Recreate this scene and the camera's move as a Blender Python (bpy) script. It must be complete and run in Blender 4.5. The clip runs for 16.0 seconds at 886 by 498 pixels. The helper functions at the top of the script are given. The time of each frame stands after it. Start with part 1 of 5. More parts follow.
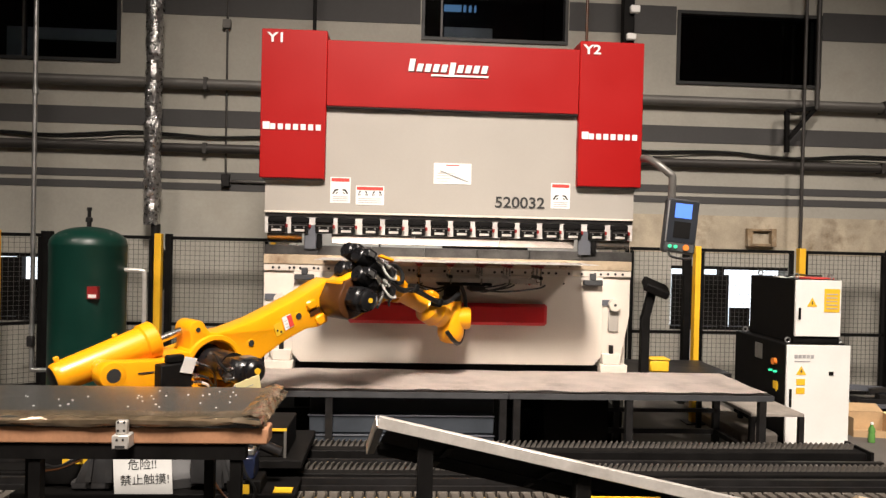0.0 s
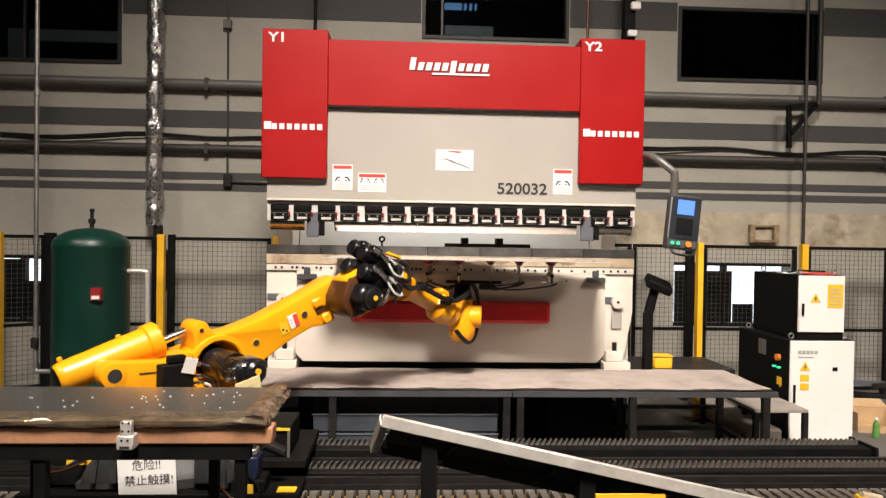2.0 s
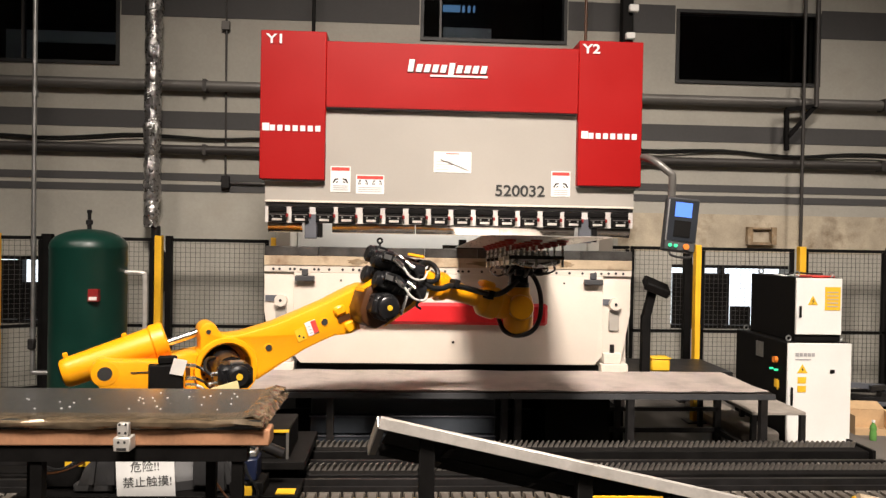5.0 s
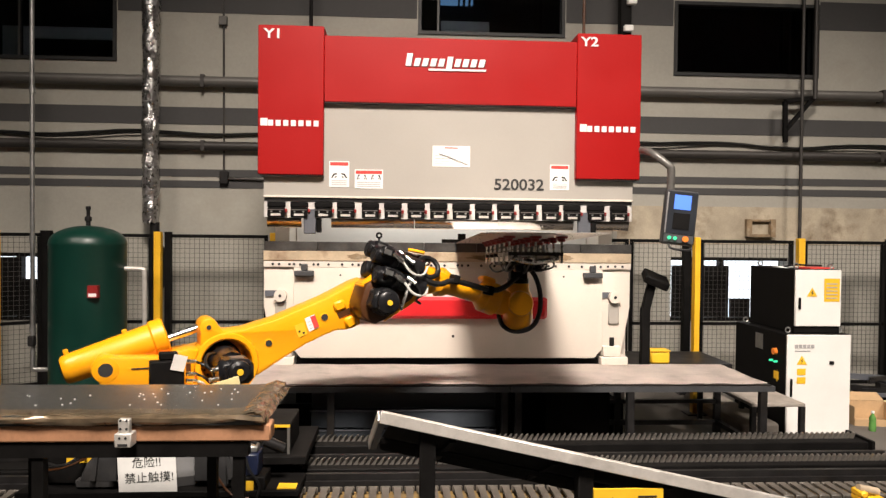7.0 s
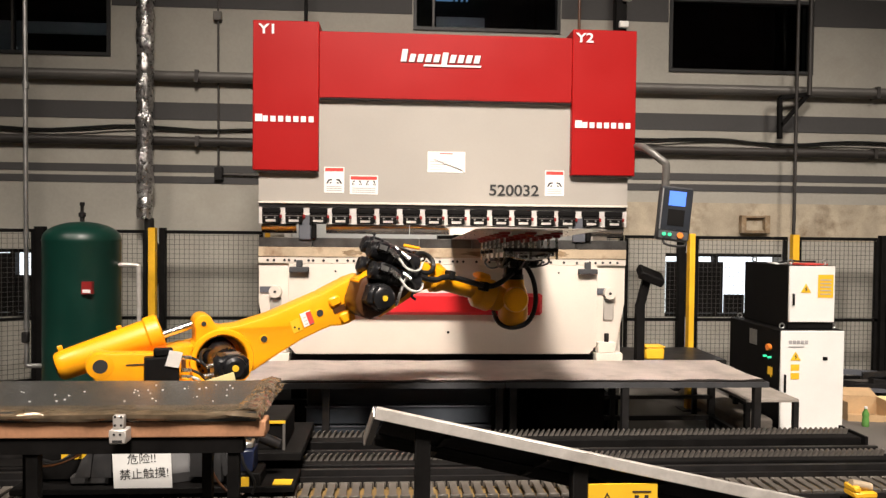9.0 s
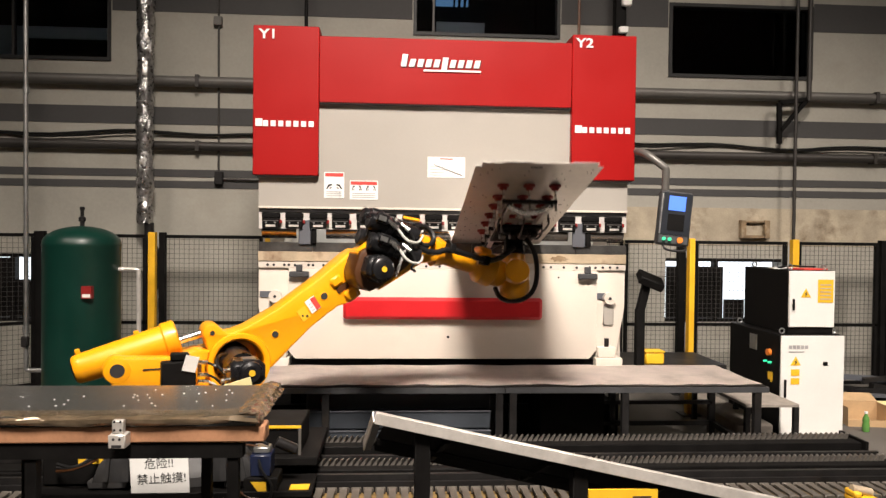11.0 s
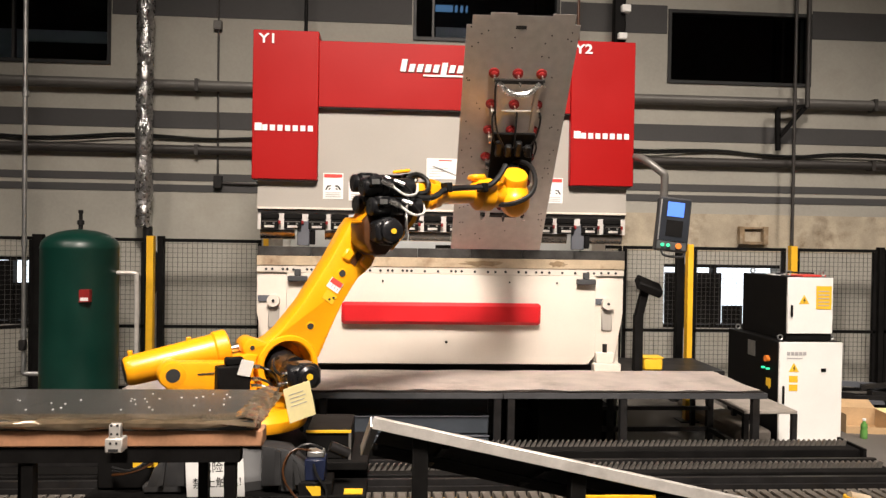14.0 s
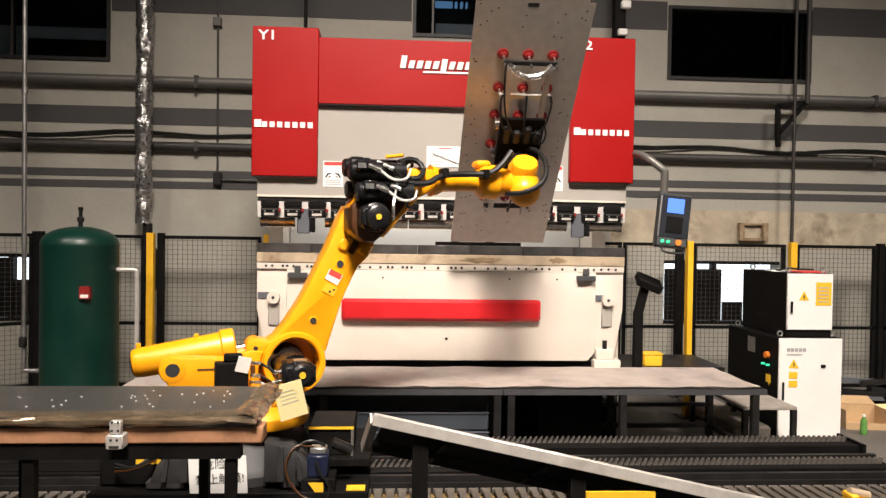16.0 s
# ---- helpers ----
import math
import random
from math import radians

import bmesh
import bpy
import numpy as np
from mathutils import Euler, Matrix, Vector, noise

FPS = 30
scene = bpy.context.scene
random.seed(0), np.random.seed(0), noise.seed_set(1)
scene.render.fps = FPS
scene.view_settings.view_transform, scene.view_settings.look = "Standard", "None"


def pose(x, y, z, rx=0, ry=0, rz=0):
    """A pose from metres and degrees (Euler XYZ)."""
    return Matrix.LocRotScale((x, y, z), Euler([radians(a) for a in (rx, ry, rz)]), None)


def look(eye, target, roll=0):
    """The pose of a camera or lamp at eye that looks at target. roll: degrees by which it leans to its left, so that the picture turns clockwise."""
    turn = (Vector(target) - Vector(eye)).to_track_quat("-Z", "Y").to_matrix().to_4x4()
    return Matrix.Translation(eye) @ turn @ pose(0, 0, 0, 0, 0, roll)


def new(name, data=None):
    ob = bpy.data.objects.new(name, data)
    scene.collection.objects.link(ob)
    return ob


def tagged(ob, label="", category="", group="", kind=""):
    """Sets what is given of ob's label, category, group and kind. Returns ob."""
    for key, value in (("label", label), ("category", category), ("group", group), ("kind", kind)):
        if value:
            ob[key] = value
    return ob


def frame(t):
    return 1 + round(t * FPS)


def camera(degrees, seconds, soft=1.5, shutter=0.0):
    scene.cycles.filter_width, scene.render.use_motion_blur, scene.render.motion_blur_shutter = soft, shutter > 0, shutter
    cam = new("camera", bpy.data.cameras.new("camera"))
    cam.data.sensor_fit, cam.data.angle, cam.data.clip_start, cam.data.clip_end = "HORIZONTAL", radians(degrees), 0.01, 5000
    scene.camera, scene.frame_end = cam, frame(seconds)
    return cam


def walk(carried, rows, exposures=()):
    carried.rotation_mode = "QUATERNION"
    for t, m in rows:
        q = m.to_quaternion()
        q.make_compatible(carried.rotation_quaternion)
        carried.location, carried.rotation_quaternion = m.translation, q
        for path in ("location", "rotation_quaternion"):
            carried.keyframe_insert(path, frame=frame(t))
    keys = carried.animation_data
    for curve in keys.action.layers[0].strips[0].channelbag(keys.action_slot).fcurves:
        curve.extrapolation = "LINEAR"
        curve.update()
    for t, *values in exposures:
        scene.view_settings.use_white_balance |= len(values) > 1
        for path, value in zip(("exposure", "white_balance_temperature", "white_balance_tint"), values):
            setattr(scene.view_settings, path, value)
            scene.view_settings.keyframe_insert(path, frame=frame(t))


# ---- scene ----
EYE = (-0.4274, -6.1095, 1.70)


def aim(yaw, tilt, roll):
    """The hand-held camera's pose: it stands on one spot and sways a little."""
    a, b = radians(yaw), radians(tilt)
    way = Vector((math.sin(a) * math.cos(b), math.cos(a) * math.cos(b), math.sin(b)))
    return look(EYE, Vector(EYE) + way, roll)


cam = camera(62.0, 16.0, soft=1.4, shutter=0.4)
walk(cam, [
    (0, aim(3.419, -0.689, 1.339)),
    (0.5, aim(3.382, -0.622, 1.344)),
    (1, aim(3.369, -0.558, 1.102)),
    (1.5, aim(3.371, -0.596, 1.018)),
    (2, aim(3.234, -0.808, 0.880)),
    (2.5, aim(3.324, -0.910, 0.793)),
    (3, aim(3.449, -0.991, 0.799)),
    (3.5, aim(3.301, -0.728, 0.903)),
    (4, aim(3.353, -0.654, 0.990)),
    (6.5, aim(3.545, -0.792, 0.853)),
    (7, aim(3.457, -1.114, 0.606)),
    (7.5, aim(3.508, -1.255, 0.506)),
    (8, aim(3.610, -1.241, 0.542)),
    (8.5, aim(3.662, -1.284, 0.584)),
    (9, aim(3.835, -1.413, 0.631)),
    (11.5, aim(3.835, -0.816, 0.691)),
    (12, aim(3.853, -0.626, 0.779)),
    (12.5, aim(3.932, -0.665, 0.801)),
    (13, aim(4.017, -0.611, 0.819)),
    (13.5, aim(3.990, -0.742, 0.884)),
    (14, aim(3.941, -0.664, 0.916)),
    (14.5, aim(3.798, -0.410, 0.988)),
    (15, aim(3.956, -0.520, 0.888)),
    (15.5, aim(4.109, -0.829, 0.853)),
    (16, aim(3.947, -0.923, 0.861)),
])

# ---------------------------------------------------------------- light
world = bpy.data.worlds.new("hall_air")
world.use_nodes = True
scene.world = world
world.node_tree.nodes["Background"].inputs["Color"].default_value = (0.75, 0.85, 1.0, 1)
world.node_tree.nodes["Background"].inputs["Strength"].default_value = 0.35
scene.view_settings.exposure = 0.0


def lamp(name, eye, target, watts, sx, sy, colour, spread=76):
    data = bpy.data.lights.new(name, "AREA")
    data.shape, data.size, data.size_y, data.energy, data.color = "RECTANGLE", sx, sy, watts, colour
    data.spread = radians(spread)
    ob = new(name, data)
    ob.matrix_world = look(eye, target)
    return ob


WARM = (1.0, 0.885, 0.785)
# main lamp, out of view, placed to suit the direction of the cast shadows
lamp("unseen_overhead_light", (-0.3, -7.0, 8.6), (0.35, -1.05, 0.75), 470, 1.8, 1.8, WARM)
# two more unseen lamps added as fill for the left and right sides
lamp("unseen_overhead_light", (-6.4, -6.4, 8.6), (-4.5, -1.1, 0.4), 72, 2.0, 2.0, WARM, 58)
lamp("unseen_overhead_light", (7.2, -6.4, 8.6), (5.2, -0.2, 0.6), 122, 2.0, 2.0, WARM, 58)
# unseen strip lamp added behind the ram to whiten the rear panel
lamp("rear_gap_fill", (0.0, 0.62, 2.45), (0.0, 1.0, 1.6), 19, 2.2, 0.06, (1.0, 0.95, 0.88), 150)

# ---------------------------------------------------------------- materials


def mat(name, colour, rough=0.5, metal=0.0, vary=0.12, scale=6.0, bump=0.0, fine=60.0, stain=None, stain_amount=0.0, spec=0.5, coat=0.0):
    """A painted, metal or dusty surface: colour varied at two scales, optional stains, fine relief."""
    m = bpy.data.materials.new(name)
    m.use_nodes = True
    nt = m.node_tree
    N, L = nt.nodes, nt.links
    b = N["Principled BSDF"]
    co = N.new("ShaderNodeTexCoord")
    n1 = N.new("ShaderNodeTexNoise")
    n1.inputs["Scale"].default_value, n1.inputs["Detail"].default_value = scale, 6
    n2 = N.new("ShaderNodeTexNoise")
    n2.inputs["Scale"].default_value, n2.inputs["Detail"].default_value = fine, 3
    for n in (n1, n2):
        L.new(co.outputs["Object"], n.inputs["Vector"])
    mx = N.new("ShaderNodeMath")
    mx.operation = "MULTIPLY_ADD"
    mx.inputs[1].default_value = 0.35
    L.new(n2.outputs["Fac"], mx.inputs[0])
    L.new(n1.outputs["Fac"], mx.inputs[2])
    ramp = N.new("ShaderNodeValToRGB")
    ramp.color_ramp.elements[0].position, ramp.color_ramp.elements[1].position = 0.42, 0.95
    ramp.color_ramp.elements[0].color = (*[c * (1 - vary) for c in colour], 1)
    ramp.color_ramp.elements[1].color = (*[min(1, c * (1 + vary)) for c in colour], 1)
    L.new(mx.outputs[0], ramp.inputs["Fac"])
    out = ramp.outputs["Color"]
    if stain:
        n3 = N.new("ShaderNodeTexNoise")
        n3.inputs["Scale"].default_value, n3.inputs["Detail"].default_value = scale * 0.45, 8
        n3.inputs["Roughness"].default_value = 0.65
        L.new(co.outputs["Object"], n3.inputs["Vector"])
        r3 = N.new("ShaderNodeValToRGB")
        r3.color_ramp.elements[0].position, r3.color_ramp.elements[1].position = 0.52, 0.72
        r3.color_ramp.elements[0].color = (0, 0, 0, 1)
        r3.color_ramp.elements[1].color = (stain_amount,) * 3 + (1,)
        L.new(n3.outputs["Fac"], r3.inputs["Fac"])
        mix = N.new("ShaderNodeMix")
        mix.data_type = "RGBA"
        L.new(r3.outputs["Color"], mix.inputs["Factor"])
        L.new(out, mix.inputs["A"])
        mix.inputs["B"].default_value = (*stain, 1)
        out = mix.outputs["Result"]
    L.new(out, b.inputs["Base Color"])
    rr = N.new("ShaderNodeMapRange")
    rr.inputs["To Min"].default_value, rr.inputs["To Max"].default_value = max(0.03, rough - 0.1), min(1, rough + 0.12)
    L.new(n1.outputs["Fac"], rr.inputs["Value"])
    L.new(rr.outputs["Result"], b.inputs["Roughness"])
    b.inputs["Metallic"].default_value = metal
    b.inputs["Specular IOR Level"].default_value = spec
    b.inputs["Coat Weight"].default_value = coat
    b.inputs["Coat Roughness"].default_value = 0.15
    if bump:
        bp = N.new("ShaderNodeBump")
        bp.inputs["Strength"].default_value, bp.inputs["Distance"].default_value = bump, 0.01
        L.new(mx.outputs[0], bp.inputs["Height"])
        L.new(bp.outputs["Normal"], b.inputs["Normal"])
    return m


def glow(name, colour, strength):
    m = bpy.data.materials.new(name)
    m.use_nodes = True
    b = m.node_tree.nodes["Principled BSDF"]
    b.inputs["Base Color"].default_value = (0.02, 0.02, 0.02, 1)
    b.inputs["Emission Color"].default_value, b.inputs["Emission Strength"].default_value = (*colour, 1), strength
    return m


def clear_glass(name, tint):
    m = bpy.data.materials.new(name)
    m.use_nodes = True
    b = m.node_tree.nodes["Principled BSDF"]
    b.inputs["Base Color"].default_value = (*tint, 1)
    b.inputs["Transmission Weight"].default_value, b.inputs["Roughness"].default_value, b.inputs["IOR"].default_value = 1.0, 0.03, 1.45
    return m


M_WALL = mat("wall_plaster", (0.345, 0.33, 0.288), 0.85, vary=0.13, scale=1.3, bump=0.12, fine=35, stain=(0.20, 0.17, 0.12), stain_amount=0.42)
M_BAND = mat("grey_band_paint", (0.056, 0.0545, 0.054), 0.8, vary=0.15, scale=2, fine=30, bump=0.05)
M_STAIN = mat("bare_stained_plaster", (0.42, 0.36, 0.27), 0.9, vary=0.25, scale=4.6, bump=0.2, stain=(0.11, 0.07, 0.035), stain_amount=0.95)
M_RUST = mat("rusty_water_stain", (0.24, 0.17, 0.10), 0.9, vary=0.35, scale=9, stain=(0.40, 0.35, 0.27), stain_amount=0.9)
M_PIPE = mat("grey_pipe_paint", (0.135, 0.128, 0.118), 0.4, vary=0.2, scale=3, metal=0.3)
M_DPIPE = mat("dark_pipe_paint", (0.034, 0.030, 0.027), 0.5, vary=0.25, scale=3)
M_STEEL = mat("galvanised_steel", (0.42, 0.42, 0.41), 0.38, 0.9, vary=0.2, scale=14)
M_BRIGHT = mat("bright_machined_steel", (0.72, 0.71, 0.69), 0.25, 1.0, vary=0.1, scale=20)
M_FOIL = mat("crumpled_foil", (0.47, 0.46, 0.455), 0.28, 0.95, vary=0.55, scale=26, bump=1.0, fine=40)
M_RED = mat("red_machine_paint", (0.30, 0.005, 0.005), 0.42, vary=0.06, scale=2.5, coat=0.03, spec=0.22)
M_REDBAR = mat("red_cover_paint", (0.52, 0.010, 0.015), 0.42, vary=0.08, scale=5)
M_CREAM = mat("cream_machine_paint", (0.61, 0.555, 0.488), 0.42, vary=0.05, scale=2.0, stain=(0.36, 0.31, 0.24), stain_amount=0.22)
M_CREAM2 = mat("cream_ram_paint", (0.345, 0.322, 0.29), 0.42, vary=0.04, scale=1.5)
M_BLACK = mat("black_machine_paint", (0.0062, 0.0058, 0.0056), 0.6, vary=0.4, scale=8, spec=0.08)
M_DARK = mat("dark_steel", (0.017, 0.016, 0.016), 0.45, 0.3, vary=0.4, scale=9, stain=(0.07, 0.055, 0.04), stain_amount=0.3, spec=0.3)
M_GREYP = mat("grey_blue_paint", (0.09, 0.095, 0.11), 0.45, vary=0.12, scale=6)
M_TOOL = mat("ground_tool_steel", (0.45, 0.43, 0.41), 0.33, 1.0, vary=0.2, scale=10, stain=(0.25, 0.15, 0.08), stain_amount=0.3)
M_DIE = mat("dark_die_steel", (0.13, 0.125, 0.12), 0.35, 0.8, vary=0.3, scale=10)
M_OILY = mat("oily_bed_top", (0.50, 0.40, 0.28), 0.4, 0.2, vary=0.2, scale=7, stain=(0.16, 0.08, 0.04), stain_amount=0.85)
M_YELLOW = mat("yellow_robot_paint", (0.84, 0.352, 0.004), 0.36, vary=0.06, scale=5, coat=0.2, stain=(0.35, 0.15, 0.02), stain_amount=0.15)
M_YPOST = mat("yellow_post_paint", (0.80, 0.44, 0.02), 0.45, vary=0.12, scale=7)
M_RUBBER = mat("black_rubber", (0.009, 0.009, 0.009), 0.4, vary=0.3, scale=20, spec=0.35)
M_MOTOR = mat("black_motor_casing", (0.008, 0.008, 0.009), 0.28, vary=0.4, scale=15, spec=0.4)
M_TRAY = mat("blue_grey_sheet_metal", (0.040, 0.047, 0.057), 0.45, vary=0.2, scale=5)
M_CAST = mat("dark_grey_casting", (0.045, 0.046, 0.049), 0.5, vary=0.2, scale=10, bump=0.1)
M_GREEN = mat("green_tank_paint", (0.002, 0.029, 0.020), 0.36, vary=0.25, scale=3, coat=0.05)
M_WHITE = mat("white_cabinet_paint", (0.72, 0.71, 0.68), 0.4, vary=0.04, scale=4)
M_PAPER = mat("white_paper", (0.74, 0.74, 0.72), 0.8, vary=0.05, scale=8)
M_YPAPER = mat("yellow_paper", (0.80, 0.70, 0.36), 0.8, vary=0.06, scale=8)
M_TAN = mat("dusty_tan_tray", (0.20, 0.125, 0.04), 0.75, vary=0.3, scale=9, stain=(0.05, 0.04, 0.03), stain_amount=0.7)
M_FACE = mat("blue_black_panel_face", (0.013, 0.016, 0.022), 0.35, vary=0.2, scale=9)
M_CABLE = mat("grey_white_cable", (0.50, 0.49, 0.46), 0.45, vary=0.2, scale=20)
M_BASE = mat("dusty_dark_casting", (0.022, 0.022, 0.023), 0.55, vary=0.25, scale=8, bump=0.15, stain=(0.05, 0.045, 0.04), stain_amount=0.4)
M_SIGNY = mat("yellow_sign", (0.74, 0.44, 0.02), 0.5, vary=0.08, scale=9)
M_INK = mat("black_ink", (0.02, 0.02, 0.02), 0.7, vary=0.2)
M_GREYINK = mat("grey_print", (0.35, 0.34, 0.34), 0.7, vary=0.2)
M_REDINK = mat("red_print", (0.62, 0.05, 0.04), 0.6, vary=0.1)
M_SHEET = mat("galvanised_sheet", (0.58, 0.545, 0.505), 0.34, 0.35, vary=0.10, scale=16, fine=90)
M_STACK = mat("film_wrapped_sheet", (0.17, 0.17, 0.165), 0.2, 0.8, vary=0.10, scale=4)
M_FILM = mat("plastic_film", (0.42, 0.32, 0.21), 0.10, 0.55, vary=0.45, scale=9, bump=0.3, fine=22, coat=1.0)
M_WOOD = mat("pallet_wood", (0.38, 0.19, 0.10), 0.7, vary=0.3, scale=6, bump=0.15, stain=(0.12, 0.06, 0.03), stain_amount=0.6)
M_MAT = mat("worn_felt_mat", (0.68, 0.585, 0.53), 0.9, vary=0.14, scale=5, bump=0.25, stain=(0.22, 0.18, 0.15), stain_amount=0.5)
M_FLOOR = mat("factory_floor", (0.11, 0.10, 0.09), 0.6, vary=0.25, scale=1.6, bump=0.08, stain=(0.05, 0.045, 0.04), stain_amount=0.7)
M_CARD = mat("cardboard", (0.45, 0.30, 0.16), 0.85, vary=0.15, scale=7)
M_ALU = mat("worn_aluminium", (0.62, 0.59, 0.55), 0.42, 0.45, vary=0.15, scale=11, stain=(0.30, 0.26, 0.22), stain_amount=0.35)
M_CUP = mat("red_suction_rubber", (0.24, 0.013, 0.012), 0.45, vary=0.2)
M_BLUE = mat("blue_servo_paint", (0.006, 0.010, 0.030), 0.35, vary=0.2)
M_GLASS = clear_glass("tinted_window_glass", (0.35, 0.40, 0.45))
# brown of a pipe and cables; also stands for yellow in shade on the robot
M_BROWN = mat("brown_and_shaded_yellow", (0.060, 0.021, 0.005), 0.4, vary=0.3, scale=9)
M_TOOTH = mat("worn_gear_steel", (0.27, 0.25, 0.225), 0.38, 0.8, vary=0.4, scale=12)
M_TREAD = mat("dusty_tread_plate", (0.26, 0.23, 0.20), 0.7, vary=0.25, scale=8, bump=0.1)
M_LINK = mat("worn_chain_plastic", (0.075, 0.066, 0.055), 0.5, vary=0.35, scale=14)
M_RAIL = mat("pale_ground_steel", (0.72, 0.69, 0.66), 0.35, 0.35, vary=0.12, scale=12)
M_PUNCH = mat("polished_punch_steel", (0.62, 0.58, 0.55), 0.16, 1.0, vary=0.15, scale=10)
M_FRAME = mat("black_frame_paint", (0.010, 0.010, 0.010), 0.55, vary=0.4, scale=8)
M_SCREEN = glow("blue_screen", (0.08, 0.25, 1.0), 1.6)
M_LEDG = glow("green_led", (0.05, 1.0, 0.45), 1.2)
M_DAY = glow("daylight_outside", (0.86, 0.93, 1.0), 2.2)
M_PANEGLOW = glow("pane_reflection_glow", (0.30, 0.60, 1.0), 0.55)
M_ORANGE = mat("orange_button", (0.80, 0.22, 0.03), 0.4)
M_PLGREEN = mat("green_bottle_plastic", (0.10, 0.25, 0.06), 0.2, vary=0.2)

# ---------------------------------------------------------------- mesh helpers


def box(bm, x0, x1, y0, y1, z0, z1, bev=0.0, seg=1):
    vs = [bm.verts.new(p) for p in ((x0, y0, z0), (x1, y0, z0), (x1, y1, z0), (x0, y1, z0), (x0, y0, z1), (x1, y0, z1), (x1, y1, z1), (x0, y1, z1))]
    fs = [bm.faces.new([vs[i] for i in q]) for q in ((3, 2, 1, 0), (4, 5, 6, 7), (0, 1, 5, 4), (1, 2, 6, 5), (2, 3, 7, 6), (3, 0, 4, 7))]
    if bev:
        es = list({e for f in fs for e in f.edges})
        bmesh.ops.bevel(bm, geom=es, offset=bev, segments=seg, affect="EDGES", profile=0.5)
    return bm


def boxes(*rows, bev=0.0):
    bm = bmesh.new()
    for r in rows:
        box(bm, *r, bev=bev)
    return bm


def bar(bm, p, q, w, h, bev=0.0):
    """A beam of w by h from p to q."""
    p, q = Vector(p), Vector(q)
    d = q - p
    b2 = bmesh.new()
    box(b2, -w / 2, w / 2, -h / 2, h / 2, 0, d.length, bev)
    up = Vector((0, 0, 1)) if abs(d.normalized().z) < 0.95 else Vector((0, 1, 0))
    z = d.normalized()
    x = up.cross(z).normalized()
    y = z.cross(x)
    m = Matrix((x, y, z)).transposed().to_4x4()
    m.translation = p
    b2.transform(m)
    add(bm, b2)
    return bm


def add(bm, other):
    me = bpy.data.meshes.new("scratch")
    other.to_mesh(me)
    other.free()
    bm.from_mesh(me)
    bpy.data.meshes.remove(me)
    return bm


def cyl(bm, p, q, r, r2=None, n=20, caps=True):
    p, q = Vector(p), Vector(q)
    z = (q - p).normalized()
    x = z.orthogonal().normalized()
    y = z.cross(x)
    r2 = r if r2 is None else r2
    A, B = [], []
    for i in range(n):
        a = 2 * math.pi * i / n
        d = x * math.cos(a) + y * math.sin(a)
        A.append(bm.verts.new(p + d * r))
        B.append(bm.verts.new(q + d * r2))
    for i in range(n):
        j = (i + 1) % n
        bm.faces.new((A[i], A[j], B[j], B[i]))
    if caps:
        bm.faces.new(A[::-1])
        bm.faces.new(B)
    return bm


def lathe(bm, p, axis, profile, n=28):
    """Turns (along, radius) pairs about the axis from p."""
    p, z = Vector(p), Vector(axis).normalized()
    x = z.orthogonal().normalized()
    y = z.cross(x)
    rings = []
    for s, r in profile:
        rings.append([bm.verts.new(p + z * s + (x * math.cos(2 * math.pi * i / n) + y * math.sin(2 * math.pi * i / n)) * max(r, 1e-4)) for i in range(n)])
    for A, B in zip(rings, rings[1:]):
        for i in range(n):
            j = (i + 1) % n
            bm.faces.new((A[i], A[j], B[j], B[i]))
    bm.faces.new(rings[0][::-1])
    bm.faces.new(rings[-1])
    return bm


def tube(bm, pts, r, n=8, smooth=3):
    """A round hose or pipe through the points, its corners rounded."""
    P = [Vector(p) for p in pts]
    for _ in range(smooth):
        Q = [P[0]]
        for a, b in zip(P, P[1:]):
            Q += [a.lerp(b, 0.25), a.lerp(b, 0.75)]
        P = Q + [P[-1]]
    rings = []
    x = (P[1] - P[0]).orthogonal().normalized()
    for i, p in enumerate(P):
        z = (P[min(i + 1, len(P) - 1)] - P[max(i - 1, 0)]).normalized()
        x = (x - z * x.dot(z)).normalized()
        y = z.cross(x)
        rings.append([bm.verts.new(p + (x * math.cos(2 * math.pi * k / n) + y * math.sin(2 * math.pi * k / n)) * r) for k in range(n)])
    for A, B in zip(rings, rings[1:]):
        for k in range(n):
            j = (k + 1) % n
            bm.faces.new((A[k], A[j], B[j], B[k]))
    bm.faces.new(rings[0][::-1])
    bm.faces.new(rings[-1])
    return bm


def prism(bm, outline, y0, y1, bev=0.0, seg=2):
    """An outline in x, z swept from y0 to y1."""
    A = [bm.verts.new((x, y0, z)) for x, z in outline]
    B = [bm.verts.new((x, y1, z)) for x, z in outline]
    n = len(outline)
    fs = [bm.faces.new(A), bm.faces.new(B[::-1])]
    for i in range(n):
        j = (i + 1) % n
        fs.append(bm.faces.new((A[j], A[i], B[i], B[j])))
    bmesh.ops.recalc_face_normals(bm, faces=fs)
    if bev:
        es = list({e for f in fs[:2] for e in f.edges})
        bmesh.ops.bevel(bm, geom=es, offset=bev, segments=seg, affect="EDGES", profile=0.5)
    return bm


def arc(cx, cz, r, a0, a1, n=10):
    return [(cx + r * math.cos(radians(a0 + (a1 - a0) * i / n)), cz + r * math.sin(radians(a0 + (a1 - a0) * i / n))) for i in range(n + 1)]


